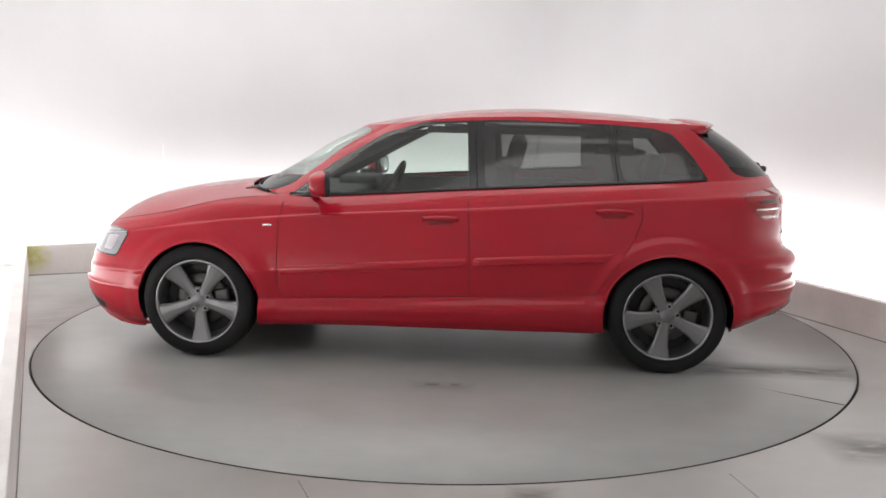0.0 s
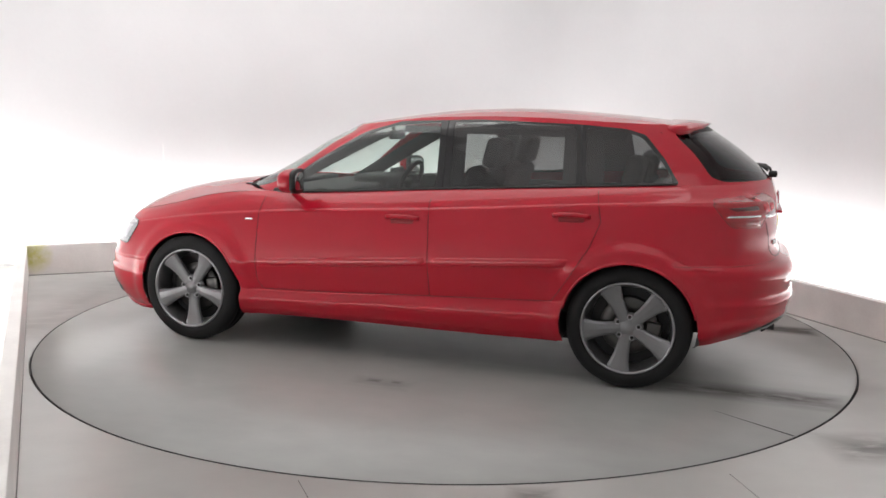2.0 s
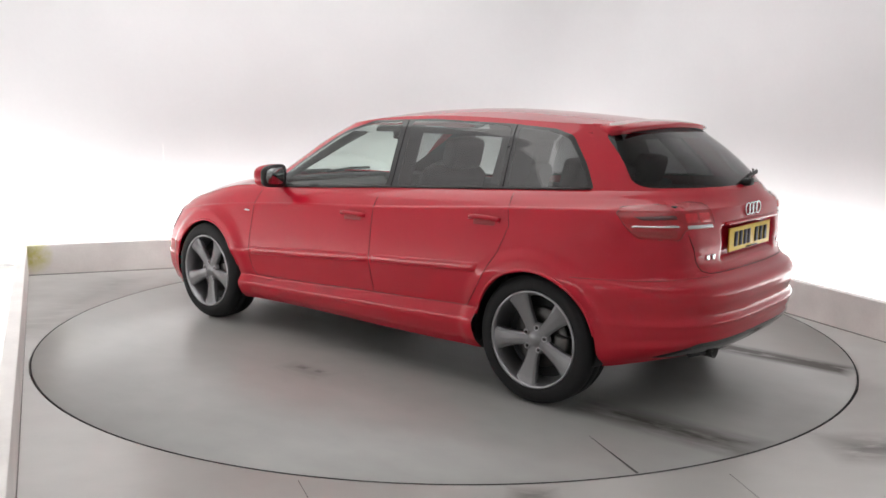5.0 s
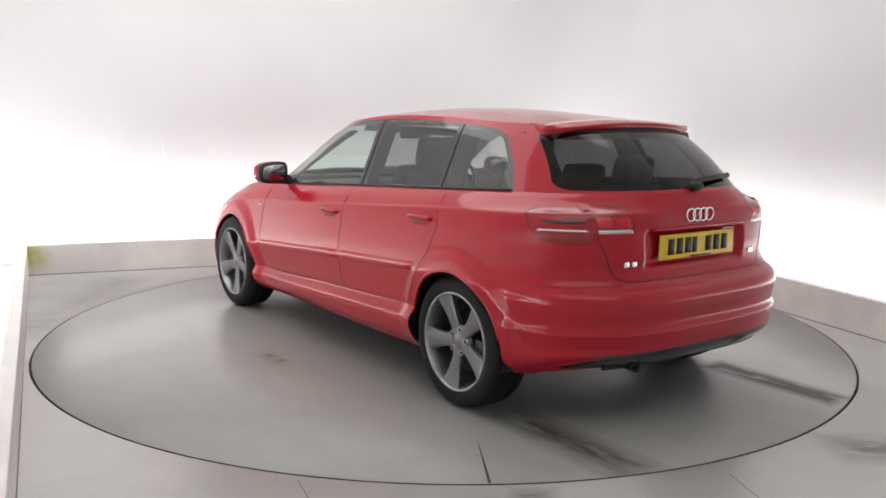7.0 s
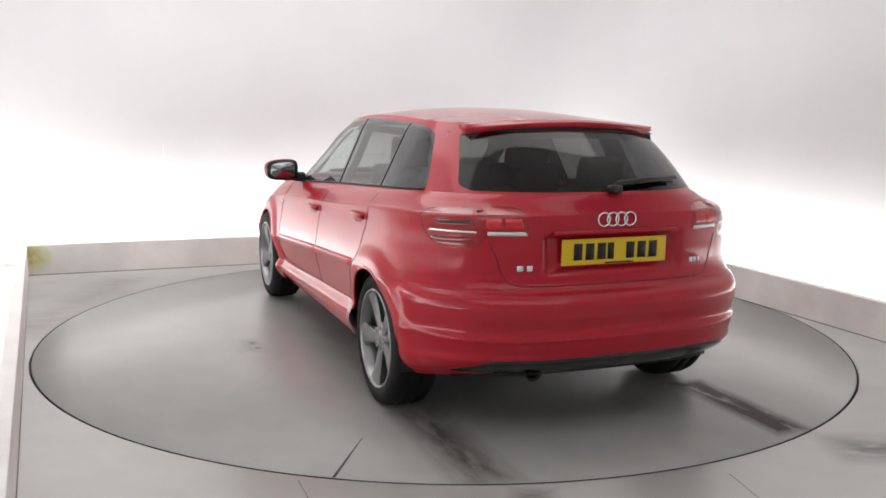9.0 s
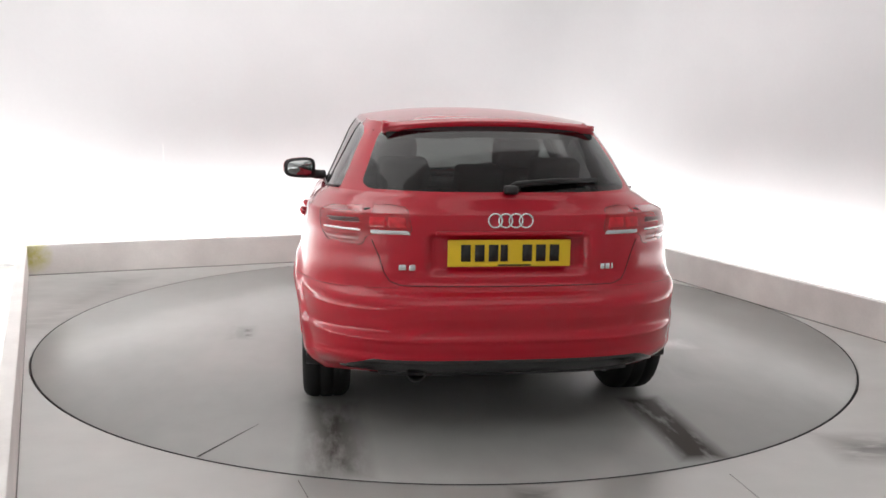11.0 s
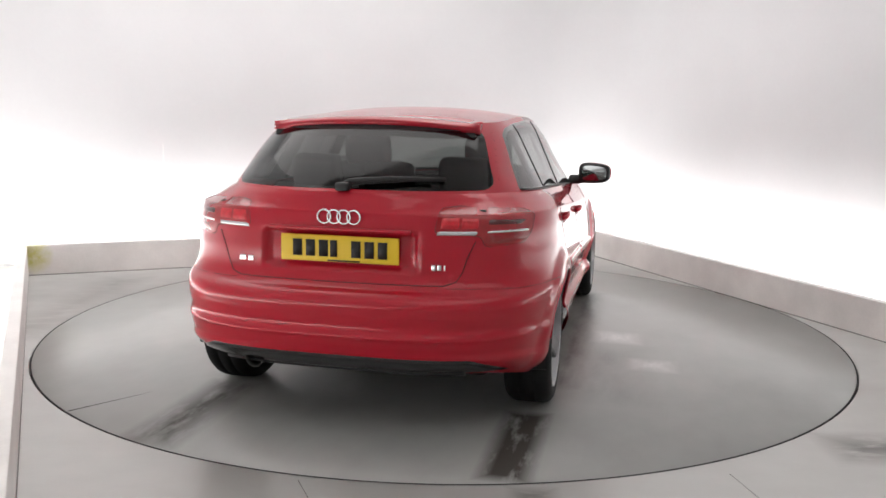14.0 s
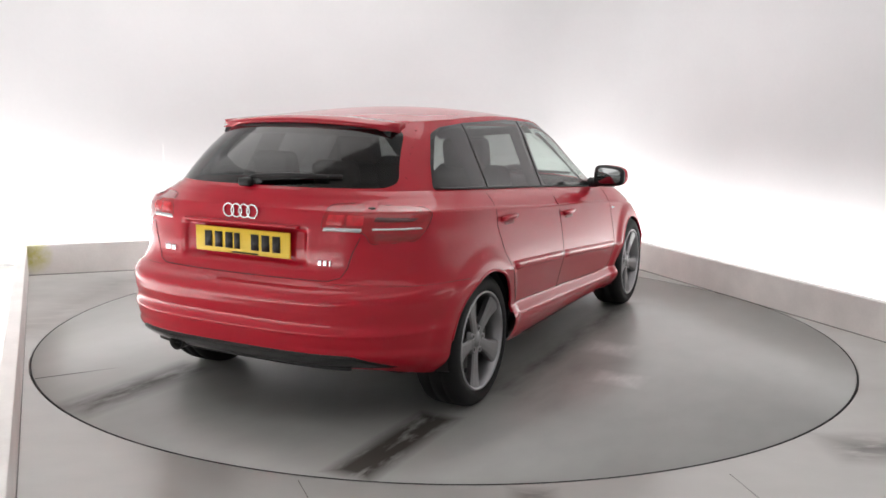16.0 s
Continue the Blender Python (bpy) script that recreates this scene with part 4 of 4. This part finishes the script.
# tail of the car
part("wiper_arm", join_bm(tube_bm([on_skin(glass, q, z, "s", o) for q, z, o in ((-0.005, 1.066, 0.020), (-0.03, 1.074, 0.030), (-0.20, 1.086, 0.030), (-0.37, 1.088, 0.022))], 0.0065, 8, 1.6),
                          tube_bm([on_skin(glass, q, z, "s", o) for q, z, o in ((-0.06, 1.078, 0.014), (-0.22, 1.090, 0.016), (-0.425, 1.094, 0.014))], 0.006, 6, 1.8),
                          box_bm(-1.972, -1.925, -0.035, 0.025, 1.052, 1.088, 0.012)), BLACK, car, "black rear wiper")
for sd in (1, -1):
    lamp = kids("tail_light")[0 if sd > 0 else 1]
    for name, c, m, off in (("reversing_strip", ((0.412, 0.884), (0.585, 0.884), (0.585, 0.902), (0.418, 0.902)), LENS_CLEAR, 0.004),
                            ("light_strip", ((0.625, 0.893), (0.86, 0.893), (0.84, 0.903), (0.625, 0.903)), CHROME, 0.003),
                            ("lamp_band", ((0.630, 0.926), (0.80, 0.924), (0.84, 0.942), (0.630, 0.950)), LENS_SMOKE, 0.002),
                            ("lamp_block", ((0.428, 0.910), (0.508, 0.910), (0.508, 0.958), (0.434, 0.958)), LENS_BRIGHT, 0.003),
                            ("lamp_block", ((0.516, 0.910), (0.590, 0.910), (0.590, 0.956), (0.516, 0.958)), LENS_BRIGHT, 0.003),
                            ("lamp_band", ((0.635, 0.846), (0.82, 0.850), (0.86, 0.878), (0.63, 0.884)), LENS_DARK, 0.002)):
        bm = patch_bm(low, "s", c, off, 14, 4, 0.001)
        part(name, bm if sd > 0 else mirror_y(bm), m, lamp)
    bm = strip_bm(low, "s", LAMP + LAMP[:1], 0.0016, -0.0004, 2)
    part("lamp_gap", bm if sd > 0 else mirror_y(bm), SEAM, lamp)


for sd in (1, -1):
    bm = patch_bm(low, "s", ((0.580, 0.966), (0.632, 0.966), (0.632, 1.004), (0.580, 1.004)), 0.0025, 8, 6, -0.0015)
    part("lamp_corner", bm if sd > 0 else mirror_y(bm), RED, car)


def ring_bm(r, t, n=32, k=8):
    bm = bmesh.new()
    rr = [[bm.verts.new((t * math.sin(2 * math.pi * j / k), (r + t * math.cos(2 * math.pi * j / k)) * math.cos(2 * math.pi * i / n), (r + t * math.cos(2 * math.pi * j / k)) * math.sin(2 * math.pi * i / n))) for j in range(k)] for i in range(n)]
    for i in range(n):
        for j in range(k):
            bm.faces.new((rr[i][j], rr[(i + 1) % n][j], rr[(i + 1) % n][(j + 1) % k], rr[i][(j + 1) % k]))
    return bm


for k in range(4):
    bm = ring_bm(0.0285, 0.0042)
    bm.transform(Matrix.Translation(on_skin(low, 0.0, 0.945, "s", 0.006) + Vector((0, 0.0645 - 0.043 * k, 0))))
    part("badge_ring", bm, CHROME, tailgate, "chrome ring")
for y, w in ((0.445, 0.030), (0.405, 0.026), (-0.405, 0.018), (-0.428, 0.018), (-0.450, 0.008)):
    p = on_skin(low, y, 0.750, "s", 0.003)
    part("badge_bar", box_bm(p.x - 0.003, p.x + 0.006, y - w / 2, y + w / 2, p.z - 0.012, p.z + 0.012, 0.002), CHROME, tailgate, "small chrome badge bar")
part("plate_lamp_bar", box_bm(-2.000, -1.955, -0.31, 0.31, 0.886, 0.902, 0.006), RED, tailgate)
plate = part("number_plate", box_bm(-1.982, -1.974, -0.26, 0.26, 0.754, 0.866, 0.003), PLATE, tailgate, "yellow number plate with dark bars")
x = 0.205
for k in range(7):
    if k == 4:
        x -= 0.035
    part("plate_bar", box_bm(-1.9855, -1.981, x - 0.040 if k != 3 else x - 0.030, x, 0.776, 0.846), INK, plate)
    x -= 0.058 if k not in (2,) else 0.05
part("plate_maker_bar", box_bm(-1.9850, -1.981, -0.09, 0.05, 0.757, 0.763), INK, plate)
valance = part("valance", patch_bm(low, "s", ((-0.80, 0.298), (0.80, 0.298), (0.57, 0.384), (-0.57, 0.384)), 0.006, 48, 6), GLOSS_BLACK, car, "black lower rear valance")
part("valance_lip", tube_bm([(-1.935 - 0.05 * (1 - (k / 12) ** 4), -0.54 * k / 12, 0.302) for k in range(-12, 13)], 0.006, 8, 1.8), BLACK, car)
bm = lathe_bm([(0.036, -1.75), (0.040, -1.985), (0.042, -1.998), (0.038, -1.998), (0.035, -1.95), (0.033, -1.88), (0.001, -1.88)], 32, "x")
bm.transform(Matrix.Translation((0, 0.385, 0.312)))
part("exhaust_pipe", bm, mat("sooty_steel", (0.06, 0.058, 0.056), 0.45, 0.8), car, "sooty steel exhaust pipe")
part("underbody", box_bm(-1.50, 1.95, -0.56, 0.56, 0.15, 0.30, 0.04), BLACK, car, "dark underbody")
both("sill_floor", lambda: box_bm(-0.93, 0.93, 0.50, 0.76, 0.185, 0.28, 0.02), BLACK, car)

# nose: lower grilles, headlamp insides
both("fog_grille", lambda: patch_bm(low, "x", ((2.05, 0.228), (1.885, 0.205), (1.875, 0.270), (2.04, 0.335)), 0.003, 8, 4), BLACK, car, "black fog lamp grille")
both("front_splitter", lambda: tube_bm([on_skin(low, x, z, "x", 0.004) for x, z in ((2.05, 0.235), (2.0, 0.215), (1.9, 0.185), (1.8, 0.165), (1.72, 0.155), (1.64, 0.155))], 0.012, 8), RED, car)
for sd in (1, -1):
    lamp = kids("headlight")[0 if sd > 0 else 1]
    for c in (((2.00, 0.585), (1.93, 0.575), (1.915, 0.650), (1.99, 0.645)), ((1.90, 0.575), (1.825, 0.572), (1.79, 0.662), (1.89, 0.654))):
        bm = patch_bm(low, "x", c, 0.002, 8, 5, 0.001)
        part("reflector", bm if sd > 0 else mirror_y(bm), CHROME, lamp)
    bm = strip_bm(low, "x", HEADLAMP + HEADLAMP[:1], 0.0045, 0.0, 2)
    part("lamp_rim", bm if sd > 0 else mirror_y(bm), GLOSS_BLACK, lamp)
part("cowl", box_bm(0.98, 1.12, -0.52, 0.52, 0.895, 0.930, 0.015), BLACK, car, "black plastic cowl")
for y0, y1, x0 in ((-0.05, 0.46, 1.10), (-0.46, 0.02, 1.11)):
    part("windscreen_wiper", tube_bm([(x0, y0, 0.958), (x0 - 0.02, (y0 + y1) / 2, 0.962), (x0 - 0.06, y1, 0.950)], 0.007, 6, 1.5), BLACK, car, "black windscreen wiper")

# ---- cabin ----
part("cabin_floor", box_bm(-1.75, 1.0, -0.66, 0.66, 0.28, 0.34, 0.02), TRIM, car)
part("bulkhead", box_bm(0.86, 0.92, -0.66, 0.66, 0.3, 0.90, 0.02), TRIM, car)
dash = part("dashboard", box_bm(0.50, 1.0, -0.68, 0.68, 0.62, 0.905, 0.05, None, 4), TRIM, car, "dark dashboard")
part("instrument_hood", box_bm(0.46, 0.72, -0.55, -0.20, 0.86, 0.955, 0.035, None, 3), TRIM, dash)
part("parcel_shelf", box_bm(-1.86, -1.28, -0.60, 0.60, 0.955, 0.985, 0.012), TRIM, car, "dark parcel shelf")
part("luggage_wall", box_bm(-1.86, -1.83, -0.46, 0.46, 0.40, 0.96, 0.01), TRIM, car)
for sd in (1, -1):
    part("door_card", box_bm(-1.05, 0.80, 0.70 if sd > 0 else -0.73, 0.73 if sd > 0 else -0.70, 0.34, 0.93, 0.012), TRIM, car)


def seat_bm(x, y, lean, w, h):
    """A seat: cushion and leaning bolstered back."""
    cush = box_bm(-0.26, 0.26, -w / 2, w / 2, 0.38, 0.56, 0.06, None, 3)
    back = box_bm(-0.07, 0.07, -w / 2, w / 2, 0.0, h, 0.055, None, 3)
    for v in back.verts:
        if abs(v.co.y) > w * 0.34:
            v.co.x += 0.03
        v.co.y *= 1 - 0.22 * max(0, v.co.z / h - 0.55)
    back.transform(Matrix.Translation((-0.25, 0, 0.50)) @ Matrix.Rotation(radians(-lean), 4, "Y"))
    bm = join_bm(cush, back)
    bm.transform(Matrix.Translation((x, y, 0)))
    return bm


def headrest_bm(x, y, z, w):
    bm = box_bm(-0.05, 0.05, -w / 2, w / 2, -0.085, 0.085, 0.04, None, 3)
    posts = [tube_bm([(0, s * 0.07, -0.16), (0, s * 0.07, -0.05)], 0.006, 6) for s in (1, -1)]
    bm = join_bm(bm, *posts)
    bm.transform(Matrix.Translation((x, y, z)) @ Matrix.Rotation(radians(-14), 4, "Y"))
    return bm


for y in (0.36, -0.36):
    seat = part("front_seat", seat_bm(0.02, y, 20, 0.50, 0.60), CLOTH, car, "black cloth front seat")
    part("headrest", headrest_bm(-0.455, y, 1.155, 0.27), CLOTH, seat)
bench = part("rear_bench", join_bm(box_bm(-1.08, -0.62, -0.62, 0.62, 0.38, 0.58, 0.06, None, 3), box_bm(-1.28, -1.14, -0.62, 0.62, 0.5, 1.02, 0.05, None, 3)), CLOTH, car, "black cloth rear bench")
for y in (0.38, -0.38, 0.0):
    part("headrest", headrest_bm(-1.235, y, 1.08 if y else 1.045, 0.25), CLOTH, bench)
bm = ring_bm(0.185, 0.016, 40, 8)
bm = join_bm(bm, tube_bm([(0, -0.18, 0), (0.02, 0, -0.02), (0, 0.18, 0)], 0.02, 8, 1.4), tube_bm([(0.02, 0, -0.02), (0, 0, -0.18)], 0.018, 8, 1.4), box_bm(0.0, 0.05, -0.07, 0.07, -0.06, 0.05, 0.02))
bm.transform(Matrix.Translation((0.38, -0.36, 0.87)) @ Matrix.Rotation(radians(-24), 4, "Y"))
part("steering_wheel", bm, TRIM, car, "black steering wheel")
part("inside_mirror", join_bm(box_bm(0.30, 0.33, -0.115, 0.115, 1.205, 1.262, 0.014), tube_bm([(0.33, 0, 1.24), (0.345, 0, 1.28)], 0.012, 6)), BLACK, car, "black inside mirror")
v, f = cap(glass.Q[-1], lambda p: 0, lambda p: -1.5 < p[0] < 0.15)
v = [(x, y * 0.97, float(rail(x) + crown(x, y, 0.548)) - 0.03) for x, y, z in v]
part_mesh("headlining", mesh_from("headlining", v, f, mat("headlining_cloth", (0.30, 0.30, 0.29), 0.9)), car, "grey headlining")


# rolled edges of the wheel arches
for hx in (WB / 2, -WB / 2):
    pts = [(hx + ARCH_R * math.cos(a), HUB_Z - 0.005 + ARCH_R * math.sin(a)) for a in np.linspace(radians(14), radians(166), 44)]
    both("arch_lip", lambda: tube_bm([on_skin(low, x, z, "x", -0.004) for x, z in pts], 0.0085, 8), RED, car)

# inner pillar and roof-rail trim behind the side windows
for c in (((-0.20, 0.975), (-0.36, 0.985), (-0.33, 1.332), (-0.18, 1.328)), ((-0.90, 1.02), (-1.12, 1.03), (-1.09, 1.32), (-0.88, 1.33)), ((0.05, 1.285), (-1.20, 1.275), (-1.22, 1.315), (0.05, 1.325)), ((0.95, 0.925), (0.78, 0.925), (0.10, 1.28), (0.30, 1.29))):
    both("pillar_trim", lambda: patch_bm(glass, "x", c, -0.035, 10, 8, 0.035), TRIM, car)
both("bonnet_gap", lambda: tube_bm([(p[0], p[1], p[2] + 0.0005) for p in low.Q[-1] if 0.95 < p[0] < 1.93], 0.0013, 6), SEAM, bonnet)


# ---- motion ----
def motions():
    """The turntable carries the car round; both turn about the same upright axis at one steady rate."""
    disc_rows, car_rows = [], []
    for k in range(33):
        t = k * 0.5
        a = TURN_START + TURN_RATE * t
        c, s = math.cos(radians(a)), math.sin(radians(a))
        disc_rows.append((t, pose(DISC_X, DISC_Y, 0, 0, 0, a)))
        car_rows.append((t, pose(PIVOT[0] * c - PIVOT[1] * s, PIVOT[0] * s + PIVOT[1] * c, 0, 0, 0, a)))
    walk(turntable, disc_rows)
    walk(car, car_rows)


motions()
